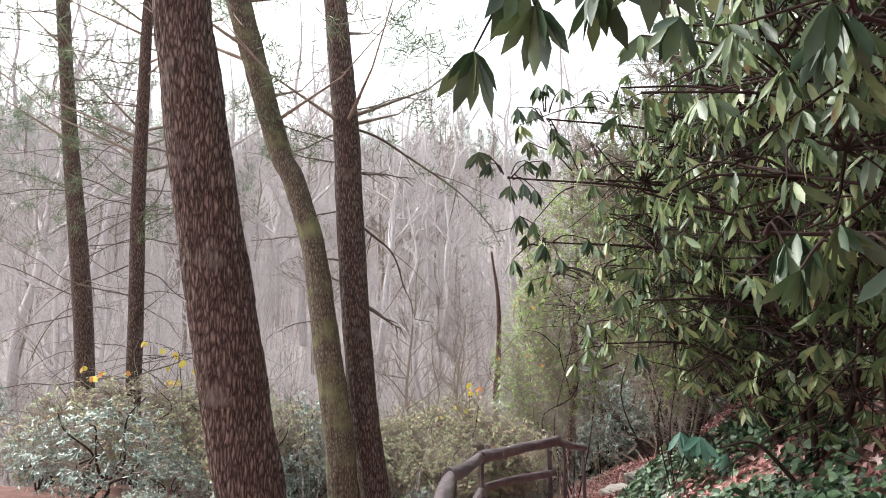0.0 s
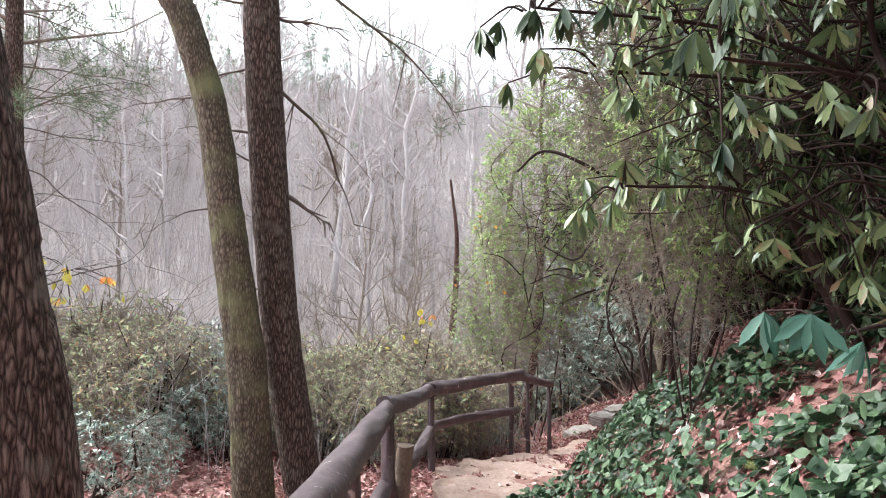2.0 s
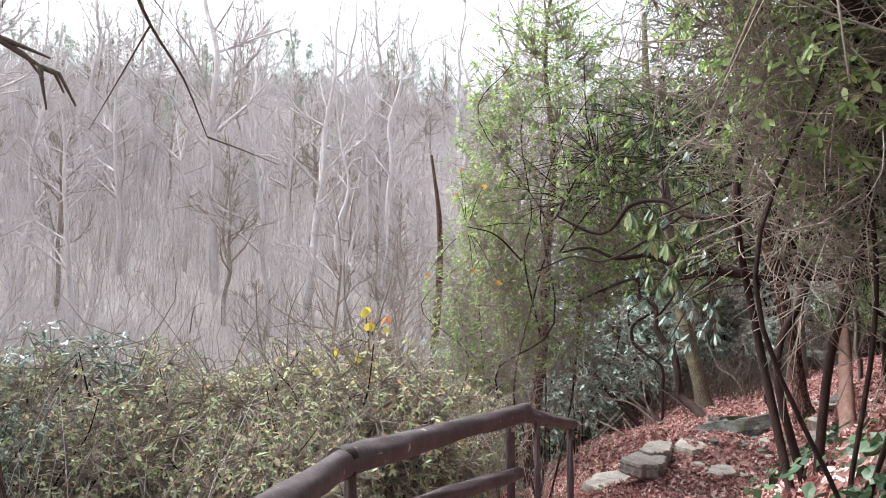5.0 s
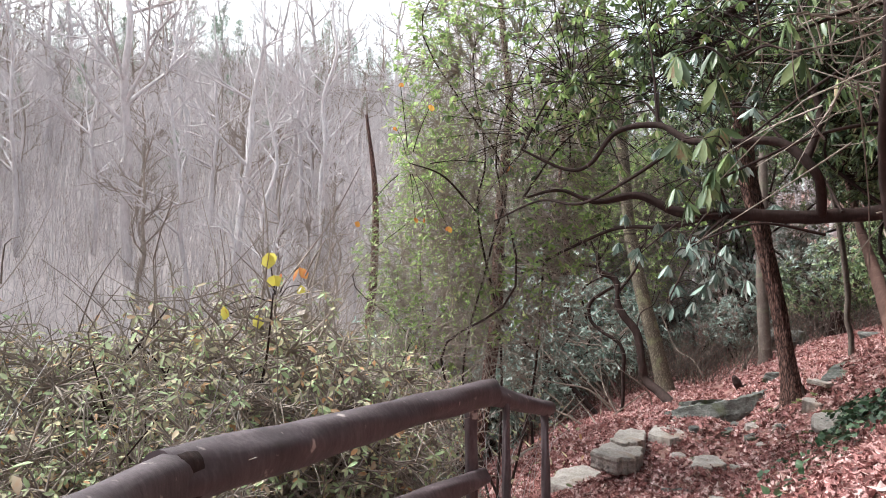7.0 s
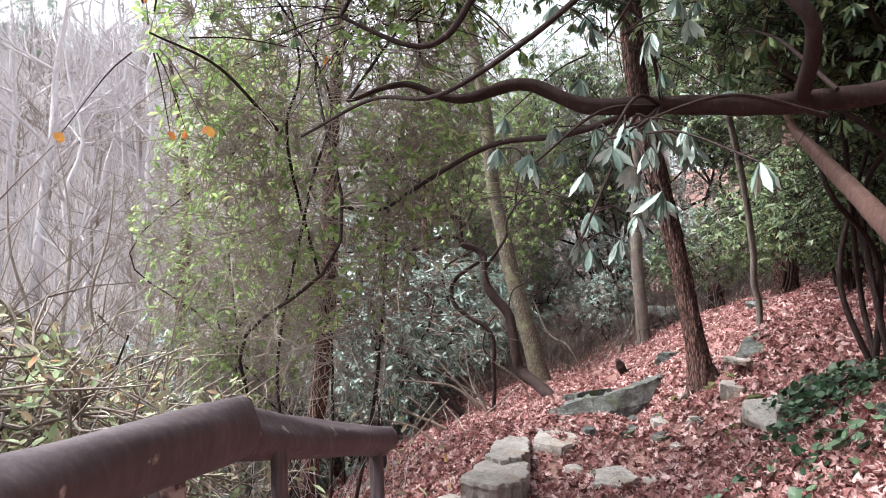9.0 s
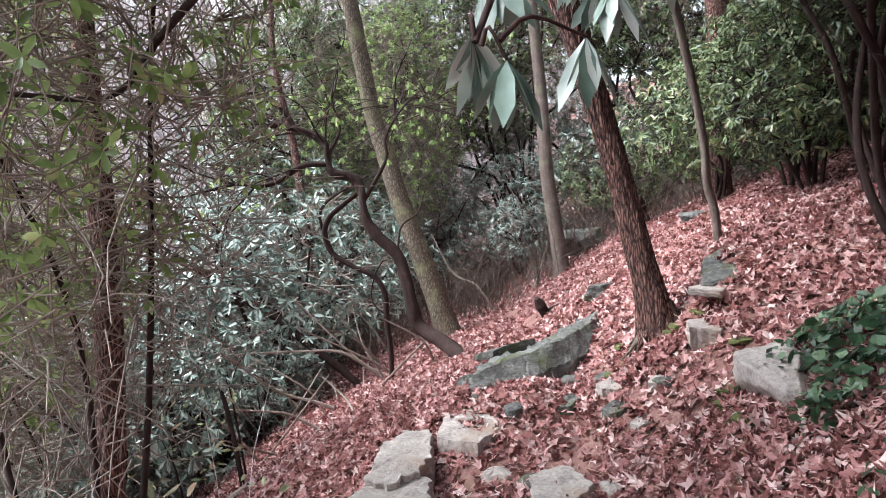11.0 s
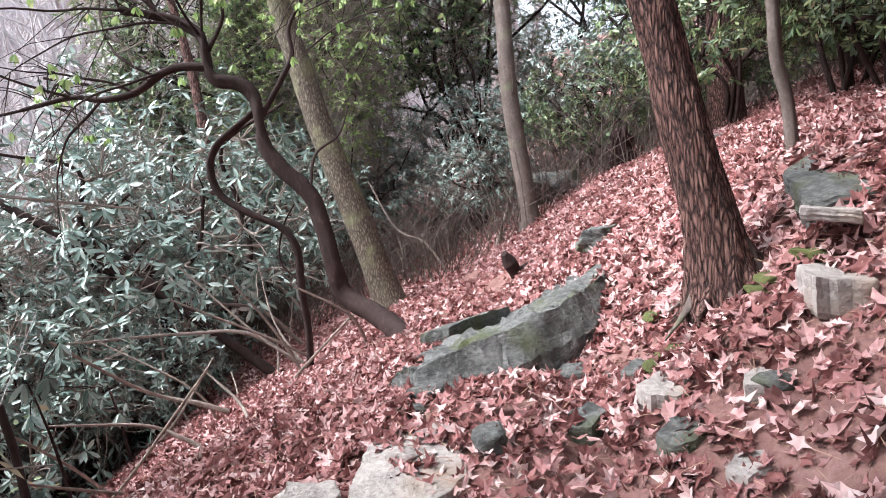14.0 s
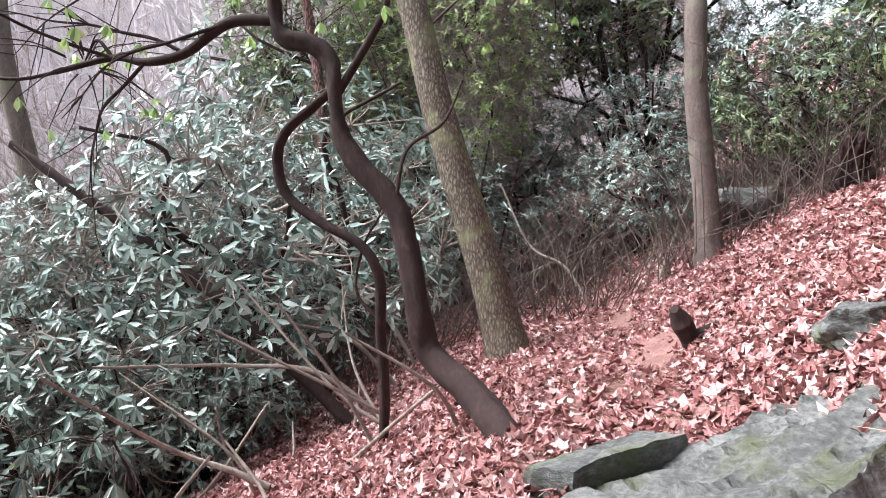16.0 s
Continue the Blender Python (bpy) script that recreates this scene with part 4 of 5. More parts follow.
for k, (x, y, top, r) in enumerate(((0.3, 5.12, -0.72, 0.055), (0.66, 7.7, -1.1, 0.035), (1.86, 9.72, -1.28, 0.035), (2.15, 10.0, -1.3, 0.028), (2.58, 10.55, -1.5, 0.028), (0.25, 2.9, -0.44, 0.05))):
    log_bar("post", [(x + 0.05, y, gz(x, y) - 0.25), (x + 0.02, y, (top + gz(x, y)) / 2), (x, y, top)], [r * 1.1, r], seed=10 + k)
log_bar("cut_post", [(0.42, 5.25, gz(0.42, 5.25) - 0.2), (0.43, 5.26, -1.2), (0.44, 5.26, -1.02)], [0.07, 0.068], "short sawn-off post", 20, material=M_CUT)
tagged(fence, "rustic fence of dark round logs along the drop", "fence")


# ---- rocks ----
def rock(name, x, y, size, turn, seed, material, label, z=None, tilt=(0, 0), detail=4, chisel=0.25, category="rock"):
    """A worn stone: a sphere cut flat by random planes, roughened at three scales."""
    rg = np.random.default_rng(seed)
    bm = bmesh.new()
    bmesh.ops.create_icosphere(bm, subdivisions=detail + 1, radius=1.0)
    planes = [(unit(rg.normal(0, 1, 3)), rg.uniform(0.55, 0.85)) for k in range(11)] + [(np.array((0, 0, 1.0)), 0.6)]
    for v in bm.verts:
        p = np.array(v.co)
        for nrm, d in planes:
            s = p @ nrm
            if s > d:
                p = p - nrm * (s - d) * 0.93
        q = Vector(p * 1.0)
        f = 1 + chisel * 0.35 * noise.noise(q * 2.1 + Vector((seed, 0, 0))) + chisel * 0.16 * noise.noise(q * 6 + Vector((0, seed, 0))) + chisel * 0.08 * noise.noise(q * 17)
        v.co = Vector((p[0] * f * size[0], p[1] * f * size[1], p[2] * f * size[2]))
    for f in bm.faces:
        f.smooth = True
    me = bpy.data.meshes.new(name)
    bm.to_mesh(me)
    bm.free()
    me.materials.append(material)
    ob = new(name, me)
    ob.matrix_basis = pose(x, y, gz(x, y) if z is None else z, tilt[0], tilt[1], turn)
    return tagged(ob, label, category)


rock("ledge_rock", 10.1, 16.2, (0.3, 0.25, 0.2), 0, 8, M_ROCK, "rounded grey stone on the leaf slope", z=gz(10.1, 16.2) - 0.02)
rock("ledge_rock", 10.5, 19.1, (0.55, 0.4, 0.35), 0, 9, M_ROCK, "grey boulder under the thicket", z=gz(10.5, 19.1) + 0.15)
def split_stone(name, outline, z, thick, seed, material, label, tilt=(0.0, 0.0), jag=0.03, dome=0.02, category="rock"):
    """A stone split to a plate: a jagged outline in plan, crisp broken sides in layers, and a rough top. z is the top at the centre, tilt its slope along x and y."""
    rg = np.random.default_rng(seed)
    c = np.asarray(outline, float)
    mid_xy = c.mean(0)
    edge = []
    for p, q in zip(c, np.roll(c, -1, 0)):
        n = max(3, int(np.linalg.norm(q - p) / 0.022))
        out = unit(np.array(((q - p)[1], -(q - p)[0])))
        for k in range(n):
            t = k / n
            edge.append(p + (q - p) * t + out * jag * (np.abs(np.sin(9 * t + seed + 3 * len(edge))) ** 3 * 0.4 + 0.6 * noise.noise(Vector((*(p + (q - p) * t) * 7, seed))) + 0.25 * noise.noise(Vector((*(p + (q - p) * t) * 22, seed)))))
    edge = np.array(edge) - mid_xy
    n = len(edge)

    def top_z(p):
        return tilt[0] * p[0] + tilt[1] * p[1] + 0.018 * noise.noise(Vector((*(p * 5), seed))) + 0.009 * noise.noise(Vector((*(p * 17), seed))) + dome * noise.noise(Vector((*(p * 2.0), seed * 2.0)))

    rings = []
    for k in range(7):
        t = k / 6
        grow = 1.0 - 0.03 * abs(math.sin(5 * t + seed)) + 0.02 * (k % 2) - (0.04 if k == 0 else 0)
        rings.append([(*(p * grow), top_z(p * 0.97) - thick * (1 - t) - (0.006 if k == 6 else 0)) for p in edge])
    for t in (0.965, 0.86, 0.7, 0.54, 0.38, 0.22, 0.08):
        rings.append([(*(p * t), top_z(p * t)) for p in edge])
    g = Geo()
    v = np.array(rings)
    i, j = np.meshgrid(np.arange(len(rings) - 1), np.arange(n), indexing="ij")
    k = (j + 1) % n
    g.add(v, np.stack([i * n + j, i * n + k, (i + 1) * n + k, (i + 1) * n + j], -1).reshape(-1, 4))
    fan = np.stack([np.full(n, n), np.arange(n), (np.arange(n) + 1) % n], 1)
    g.add(np.vstack([v[-1], [(0, 0, top_z(np.zeros(2)))]]), fan)
    ob = part(name, g, material, smooth=False)
    ob.location = (*mid_xy, z)
    return tagged(ob, label, category)


def ledge(name, front, back, seed, material, label, depth=0.5, cols=110, rows=34):
    """A long outcrop: its top runs between a front and a back line; its sides break off in layers."""
    f, b = spline(front, 12), spline(back, 12)
    s = np.linspace(0, 1, cols)
    f = np.stack([np.interp(s, np.linspace(0, 1, len(f)), f[:, k]) for k in range(3)], 1)
    b = np.stack([np.interp(s, np.linspace(0, 1, len(b)), b[:, k]) for k in range(3)], 1)
    v = np.zeros((cols, rows, 3))
    out = unit((f - b) * (1, 1, 0))
    for i in range(cols):
        pinch = min(1.0, 0.35 + 6 * min(s[i], 1 - s[i]))
        m = (f[i] + b[i]) / 2
        for j in range(rows):
            t = j / (rows - 1)
            if t < 0.28:
                w = t / 0.28
                p = f[i] + out[i] * (0.05 * (1 - w) + 0.035 * round(2.2 * math.sin(5 * w + seed))) + np.array((0, 0, -depth * (1 - w)))
            elif t > 0.8:
                w = (1 - t) / 0.2
                p = b[i] - out[i] * (0.1 * (1 - w)) + np.array((0, 0, -depth * (1 - w)))
            else:
                w = (t - 0.28) / 0.52
                p = f[i] * (1 - w) + b[i] * w
                layer = w * 4.2 + 0.9 * noise.noise(Vector((s[i] * 4, w * 2, seed)))
                p[2] += 0.05 * (layer - math.floor(layer)) ** 3 - 0.03 + 0.05 * noise.noise(Vector((s[i] * 7, w * 4, seed)))
                crack = abs(noise.noise(Vector((s[i] * 6 + w, w * 1.5, seed + 5))))
                p[2] -= 0.07 * max(0.0, 1 - crack / 0.05)
            p = m + (p - m) * np.array((pinch, pinch, 1))
            q = Vector(p)
            v[i, j] = p + np.array(noise.noise_vector(q * 6)) * 0.025 + np.array(noise.noise_vector(q * 21)) * 0.01
    base = np.array((*v.mean((0, 1))[:2], v[..., 2].min()))
    g = Geo()
    i, j = np.meshgrid(np.arange(cols - 1), np.arange(rows - 1), indexing="ij")
    g.add(v - base, np.stack([i * rows + j, (i + 1) * rows + j, (i + 1) * rows + j + 1, i * rows + j + 1], -1).reshape(-1, 4))
    for e in (0, cols - 1):
        fan = np.stack([np.full(rows, rows), np.arange(rows), (np.arange(rows) + 1) % rows], 1)
        g.add(np.vstack([v[e], v[e].mean(0)[None]]) - base, fan if e else fan[:, ::-1])
    ob = part(name, g, material, smooth=False)
    ob.location = base
    return tagged(ob, label, "rock")


ledge("ledge_rock", [(5.6, 14.78, -2.5), (5.84, 14.66, -2.36), (6.5, 14.56, -2.25), (7.0, 14.7, -2.2), (7.38, 14.92, -2.16), (7.58, 15.12, -2.17)],
      [(5.78, 15.25, -2.62), (6.1, 15.6, -2.66), (6.45, 15.75, -2.62), (6.9, 15.6, -2.5), (7.3, 15.38, -2.34), (7.6, 15.28, -2.22)], 5, M_ROCK, "long sloping grey rock ledge with moss and cracks")
split_stone("ledge_block", [(6.22, 15.62), (6.32, 15.42), (6.88, 15.48), (6.82, 15.72)], -2.46, 0.24, 6, M_ROCK, "squared dark block split off a grey ledge", (0.1, -0.25), 0.02)
rock("ledge_rock", 7.8, 15.5, (0.24, 0.17, 0.14), 20, 15, M_ROCK, "mossy grey stone at the end of a ledge", z=gz(7.8, 15.5) + 0.05, chisel=0.5)
split_stone("slab_rock", [(4.3, 13.55), (4.42, 13.44), (4.62, 13.52), (4.83, 13.78), (5.02, 14.18), (4.88, 14.3), (4.62, 14.08)], -2.56, 0.2, 1, M_ROCK_PALE, "pale split slab stone with a dark broken edge", (-0.12, 0.05), 0.05)
split_stone("slab_rock", [(3.86, 13.05), (4.05, 12.86), (4.35, 12.98), (4.58, 13.28), (4.7, 13.52), (4.52, 13.6), (4.2, 13.5)], -2.58, 0.2, 2, M_ROCK_PALE, "pale cream slab stone with a dark broken edge", (-0.1, 0.02), 0.05)
split_stone("slab_rock", [(3.4, 13.3), (3.66, 13.0), (3.96, 13.2), (4.16, 13.55), (4.05, 13.85), (3.7, 13.7)], gz(3.8, 13.45) + 0.12, 0.2, 22, M_ROCK_PALE, "flat pale stone half buried at the edge", (0.02, 0.0), 0.04)
split_stone("flat_stone", [(4.98, 13.98), (5.15, 13.72), (5.42, 13.82), (5.56, 14.12), (5.5, 14.36), (5.22, 14.32)], -2.55, 0.2, 3, M_ROCK_PALE, "flat grey stone set in the path", (0.05, 0.12), 0.03)
split_stone("flat_stone", [(5.02, 12.9), (5.2, 12.76), (5.42, 12.86), (5.46, 13.12), (5.22, 13.2)], -2.64, 0.15, 4, M_ROCK_PALE, "flat grey stone covered by few leaves", (0.1, 0.05), 0.03)
rock("boulder", 6.32, 12.3, (0.2, 0.4, 0.27), -30, 9, M_ROCK_PALE, "angular pale boulder on the bank", z=-2.12, tilt=(0, -12))
split_stone("bank_stone", [(6.72, 13.28), (6.86, 13.12), (7.04, 13.22), (6.94, 13.4)], gz(6.88, 13.26) + 0.19, 0.05, 10, M_ROCK_PALE, "thin flat grey stone beside the tree", (-0.1, 0.12), 0.015, 0.006)
split_stone("bank_stone", [(6.56, 13.14), (6.7, 13.0), (6.86, 13.08), (6.94, 13.24), (6.74, 13.32)], gz(6.74, 13.15) + 0.06, 0.16, 11, M_ROCK_PALE, "pale square stone under the tree roots", (-0.05, 0.05), 0.025)
split_stone("bank_stone", [(7.02, 13.42), (7.2, 13.24), (7.62, 13.5), (7.8, 13.8), (7.5, 13.82)], gz(7.35, 13.55) + 0.1, 0.14, 12, M_ROCK, "long flat grey stone in the leaves", (0.25, 0.0), 0.03)
for k, (x, y, r) in enumerate(((6.05, 13.35, 0.1), (6.2, 13.55, 0.12), (5.95, 13.75, 0.09), (6.3, 13.2, 0.08), (6.4, 13.85, 0.11), (6.0, 13.05, 0.08))):
    split_stone("bank_stone", [(x + r * math.cos(a + k), y + 0.8 * r * math.sin(a + k)) for a in (0, 1.3, 2.4, 3.6, 5.0)], gz(x, y) + 0.045, 0.14, 30 + k, M_ROCK_PALE if k % 2 else M_ROCK, "broken stone lying in the leaves below the tree", (0.15, 0.1), 0.02)
rs = np.random.default_rng(71)
for k in range(34):
    y = rs.uniform(10.6, 15.5)
    x = np.interp(y, LINE_Y, LINE_X) + rs.uniform(-0.5, 1.2)
    s = rs.uniform(0.05, 0.13)
    rock("stone", x, y, (s, s * rs.uniform(0.6, 1.2), s * 0.6), rs.uniform(0, 360), 200 + k, M_ROCK if k % 3 else M_ROCK_PALE, "small loose stone among fallen leaves", z=gz(x, y) + s * 0.15, detail=2)
# stones that edge and step the upper path
for k, (x, y, sx, sy, sz, turn) in enumerate(((1.75, 9.3, 0.3, 0.42, 0.16, -30), (2.3, 9.75, 0.3, 0.4, 0.15, -20), (1.35, 8.4, 0.36, 0.5, 0.16, -25), (2.0, 8.5, 0.4, 0.5, 0.12, 10), (1.1, 7.5, 0.4, 0.45, 0.15, -15), (1.7, 7.4, 0.42, 0.5, 0.13, 20),
                                          (2.75, 10.3, 0.28, 0.35, 0.16, -35), (3.1, 10.9, 0.25, 0.4, 0.15, -35), (2.9, 9.6, 0.4, 0.4, 0.1, 0), (3.45, 11.6, 0.25, 0.4, 0.16, -30), (1.2, 6.5, 0.45, 0.45, 0.13, 5))):
    co, si = math.cos(radians(turn)), math.sin(radians(turn))
    shape = [(x + co * sx * 1.15 * math.cos(a) * w - si * sy * 1.15 * math.sin(a) * w, y + si * sx * 1.15 * math.cos(a) * w + co * sy * 1.15 * math.sin(a) * w) for a, w in ((0, 1.0), (0.9, 1.12), (1.7, 0.95), (2.6, 1.1), (3.5, 0.95), (4.3, 1.1), (5.3, 1.05))]
    split_stone("path_stone", shape, gz(x, y) + sz * 0.2, 0.2, 300 + k, M_PATH, "worn pinkish flat stone in the footpath", (0.0, -0.06), 0.05)
for k in range(26):
    x, y = rs.uniform(5.9, 6.9), rs.uniform(12.2, 14.2)
    if k % 2:
        x, y = rs.uniform(1.5, 2.2), rs.uniform(2.5, 6.5)
    rock("moss_clump", x, y, (0.09, 0.08, 0.035), rs.uniform(0, 360), 400 + k, M_MOSS, "cushion of green moss on the bank", detail=2, category="moss", z=gz(x, y) + 0.01)


# ---- twisted stems, fallen limbs ----
def stem(name, pts, radii, label, material=M_STEM, sub=(), sides=16, seed=0, category="shrub"):
    base = np.array(pts[0], float)
    e = thing(name, *base)
    rg = np.random.default_rng(seed)
    g = Geo()
    tube(g, spline(np.array(pts, float) - base, 14), radii, sides, bark_relief(rg, radii[0] * 0.13, 5, 0.16))
    part("stem", g, material, e)
    for p, r in sub:
        g = Geo()
        tube(g, spline(np.array(p, float) - base, 7), r, 10, bark_relief(rg, r[0] * 0.06, 4))
        part("limb", g, material, e)
    return tagged(e, label, category), base


# ---- sprays of leaves that hang into the way ----
def spray(name, at, n, leaf, seed, material, label, foot, spread_m=0.3, width=0.27, per=8):
    rg = np.random.default_rng(seed)
    e = thing(name, *foot)
    at = np.array(at) - np.array(foot)
    g, lv = Geo(), Geo()
    tube(g, spline([(0, 0, 0), at * 0.5 + (0, 0, 0.12), at], 8), [0.014, 0.006], 6)
    for k in range(n):
        q = at + rg.normal(0, spread_m, 3) * (1, 1, 0.6)
        tube(g, spline([at * 0.8 + q * 0.2, (at + q) / 2 + (0, 0, 0.04), q], 3), [0.006, 0.003], 4, caps=False)
        ax = unit(rg.normal(0, 0.4, 3) + (0, 0, 0.6))
        t1 = unit(np.cross(ax, (0.3, 1, 0.2)))
        t2 = np.cross(ax, t1)
        a = np.arange(per) * 2.399 + rg.uniform(0, 6)
        d = np.cos(a)[:, None] * t1 + np.sin(a)[:, None] * t2 + ax * 0.15 + rg.normal(0, 0.15, (per, 3)) + (0, 0, -1.4)
        L = leaf * rg.uniform(0.75, 1.15, per)
        blades(lv, np.repeat(q[None], per, 0), d, np.repeat(ax[None], per, 0), L, L * width, 0.22, 0.12)
    tagged(part("twig", g, M_STEM, e), kind="stuff")
    tagged(part("foliage", lv, material, e), kind="stuff")
    return tagged(e, label, "shrub")


tw, tw0 = stem("twisted_rhododendron", [(6.42, 15.85, -2.9), (6.44, 16.2, -2.72), (6.38, 16.6, -2.54), (6.25, 16.89, -2.39), (6.2, 16.95, -2.15), (6.17, 17.02, -1.77), (6.12, 17.09, -1.51), (5.95, 17.23, -1.26), (5.87, 17.31, -1.06), (5.86, 17.37, -0.68), (5.77, 17.44, -0.55), (5.59, 17.57, -0.46), (5.57, 17.63, -0.14), (5.45, 17.72, 0.0), (5.3, 17.82, 0.08), (5.03, 18.0, 0.17)],
               [0.085, 0.068, 0.06, 0.052, 0.042, 0.025], "dark twisted rhododendron trunk curving out of fallen leaves", sub=[
                   ([(5.6, 17.57, -0.38), (5.31, 17.76, -0.36), (5.03, 17.91, -0.52), (4.78, 18.06, -0.55), (4.58, 18.2, -0.5), (4.2, 18.4, -0.56)], [0.035, 0.028, 0.018]),
                   ([(5.88, 17.34, -0.85), (6.08, 17.25, -0.54), (6.18, 17.22, -0.35), (6.19, 17.24, -0.14), (6.32, 17.18, 0.1)], [0.024, 0.018, 0.012]),
                   ([(5.6, 17.6, -0.25), (5.75, 17.55, 0.05), (5.7, 17.6, 0.4), (5.8, 17.5, 0.8)], [0.02, 0.014, 0.008]),
                   ([(6.12, 17.05, -1.5), (6.22, 17.1, -1.2), (6.45, 17.1, -1.05), (6.6, 17.15, -0.8)], [0.012, 0.01, 0.006]),
                   ([(5.3, 17.82, 0.08), (5.0, 17.9, 0.5), (4.6, 18.1, 0.6), (4.3, 18.1, 0.95)], [0.022, 0.015, 0.008])], seed=81)
rd = np.random.default_rng(97)
for p, d, length in (((5.03, 18.0, 0.17), (-1, 0.3, 0.3), 1.6), ((4.2, 18.4, -0.56), (-1, 0.2, -0.1), 1.5), ((4.78, 18.06, -0.55), (-0.5, 0.3, -0.7), 1.2), ((5.03, 17.91, -0.52), (-0.8, 0.2, 0.5), 1.2), ((5.3, 17.82, 0.08), (-0.3, 0.1, 1), 1.2),
                     ((5.7, 17.6, 0.4), (0.3, 0.2, 1), 1.0), ((6.32, 17.18, 0.1), (0.4, 0, 1), 0.9), ((5.45, 17.72, 0.0), (-0.9, 0.4, 0.1), 1.8), ((4.58, 18.2, -0.5), (-0.9, 0.1, 0.5), 1.4), ((5.57, 17.63, -0.14), (-0.7, -0.2, 0.6), 1.3), ((5.31, 17.76, -0.36), (-0.6, 0.4, -0.5), 1.2)):
    g = Geo()
    dead_branch(g, rd, np.array(p) - tw0, d, length, 0.014)
    part("branch", g, M_STEM, tw)
for k, (at, foot, wide) in enumerate((((5.6, 17.4, 0.25), (5.57, 17.63, -0.14), 0.4), ((6.4, 17.2, 0.25), (6.32, 17.18, 0.1), 0.4), ((7.0, 17.6, 0.35), (6.32, 17.18, 0.1), 0.45), ((4.9, 17.9, 0.3), (5.03, 18.0, 0.17), 0.45), ((4.4, 18.3, -0.5), (4.58, 18.2, -0.5), 0.35), ((7.9, 18.4, 0.4), (7.41, 20.51, 0.2), 0.6))):
    spray("laurel_spray", at, 22, 0.085, 700 + k, M_LAUREL, "sparse green laurel leaves on thin dark twigs", foot, wide, 0.4, 5)
for k, (a, b, c) in enumerate((((6.3, 18.4, -3.2), (5.2, 18.6, -2.75), (4.2, 18.5, -2.6)), ((6.6, 19.2, -3.2), (5.6, 19.4, -2.6), (4.9, 19.9, -2.2)), ((5.4, 17.6, -3.6), (4.7, 17.8, -3.0), (4.1, 17.6, -2.4)), ((6.9, 19.6, -3.1), (6.2, 20.0, -2.5), (5.2, 20.3, -2.3)), ((5.0, 17.0, -3.6), (4.6, 17.2, -3.1), (4.0, 17.3, -2.95)), ((8.9, 19.6, -2.9), (8.4, 20.1, -2.2), (8.2, 20.4, -1.5)), ((9.4, 19.2, -2.7), (10.2, 19.8, -2.0), (10.8, 20.2, -1.6)))):
    stem("dead_stick", [(a[0], a[1], gz(a[0], a[1]) - 0.03), tuple((np.array(a) + b) / 2 + (0.05, 0, 0.1)), b, c], [0.022, 0.018, 0.012, 0.007], "pale dead stick leaning in the thicket", M_TWIG, seed=720 + k, category="branch")
stem("twisted_sapling", [(6.03, 17.5, -3.35), (6.09, 17.52, -2.8), (6.1, 17.57, -2.38), (6.12, 17.6, -2.02), (6.03, 17.68, -1.8), (5.8, 17.8, -1.64), (5.6, 17.92, -1.45), (5.55, 17.97, -1.21), (5.62, 17.95, -1.02), (5.8, 17.87, -0.87), (5.95, 17.75, -0.75)],
     [0.038, 0.034, 0.03, 0.026], "thin snaking sapling stem with brown bark", sub=[([(6.1, 17.58, -2.3), (5.98, 17.7, -2.1), (6.05, 17.7, -1.8), (6.15, 17.6, -1.6)], [0.012, 0.006])], seed=82)
stem("fallen_limb", [(6.08, 18.74, -3.45), (5.8, 18.91, -3.13), (5.4, 19.15, -2.69), (5.12, 19.33, -2.36), (4.71, 19.57, -2.02), (4.35, 19.79, -1.68), (4.0, 19.98, -1.4), (3.4, 20.3, -0.9)], [0.055, 0.05, 0.045, 0.035], "long reddish limb leaning over the thicket", seed=83, category="branch")
stem("leaning_stick", [(3.91, 15.74, gz(3.91, 15.74) - 0.1), (3.9, 15.82, -2.97), (3.88, 15.91, -2.64), (3.85, 15.96, -2.4)], [0.026, 0.022], "bare broken stick standing in the leaves", seed=84, category="branch")
stem("fallen_limb", [(3.2, 14.9, gz(3.2, 14.9)), (3.6, 15.3, gz(3.6, 15.3) + 0.05), (4.0, 15.7, gz(4, 15.7) + 0.03)], [0.03, 0.025], "grey dead branch lying on the slope", M_TWIG, seed=85, category="branch")
stem("leaning_log", [(1.62, 14.6, gz(1.62, 14.6) - 0.1), (1.25, 14.2, -1.9), (0.9, 13.75, -1.5), (0.5, 13.3, -1.0)], [0.06, 0.055, 0.045], "dead log leaning in the brush", M_TWIG, seed=86, category="log")
stem("broken_stump", [(8.14, 16.98, -2.75), (8.1, 17.0, -2.55), (8.04, 17.01, -2.42), (7.98, 17.01, -2.32)], [0.06, 0.07, 0.085, 0.04], "small dark rotten stump in fallen leaves", M_STEM, sub=[([(8.12, 16.98, -2.52), (8.3, 16.95, -2.46), (8.45, 16.9, -2.5)], [0.04, 0.03, 0.01])], seed=87, category="stump")
rock("root_stump", 11.0, 18.3, (0.26, 0.22, 0.5), 20, 77, M_STEM, "dark upturned root stump at the thicket", z=gz(11.0, 18.3) + 0.2, chisel=1.4, category="stump")
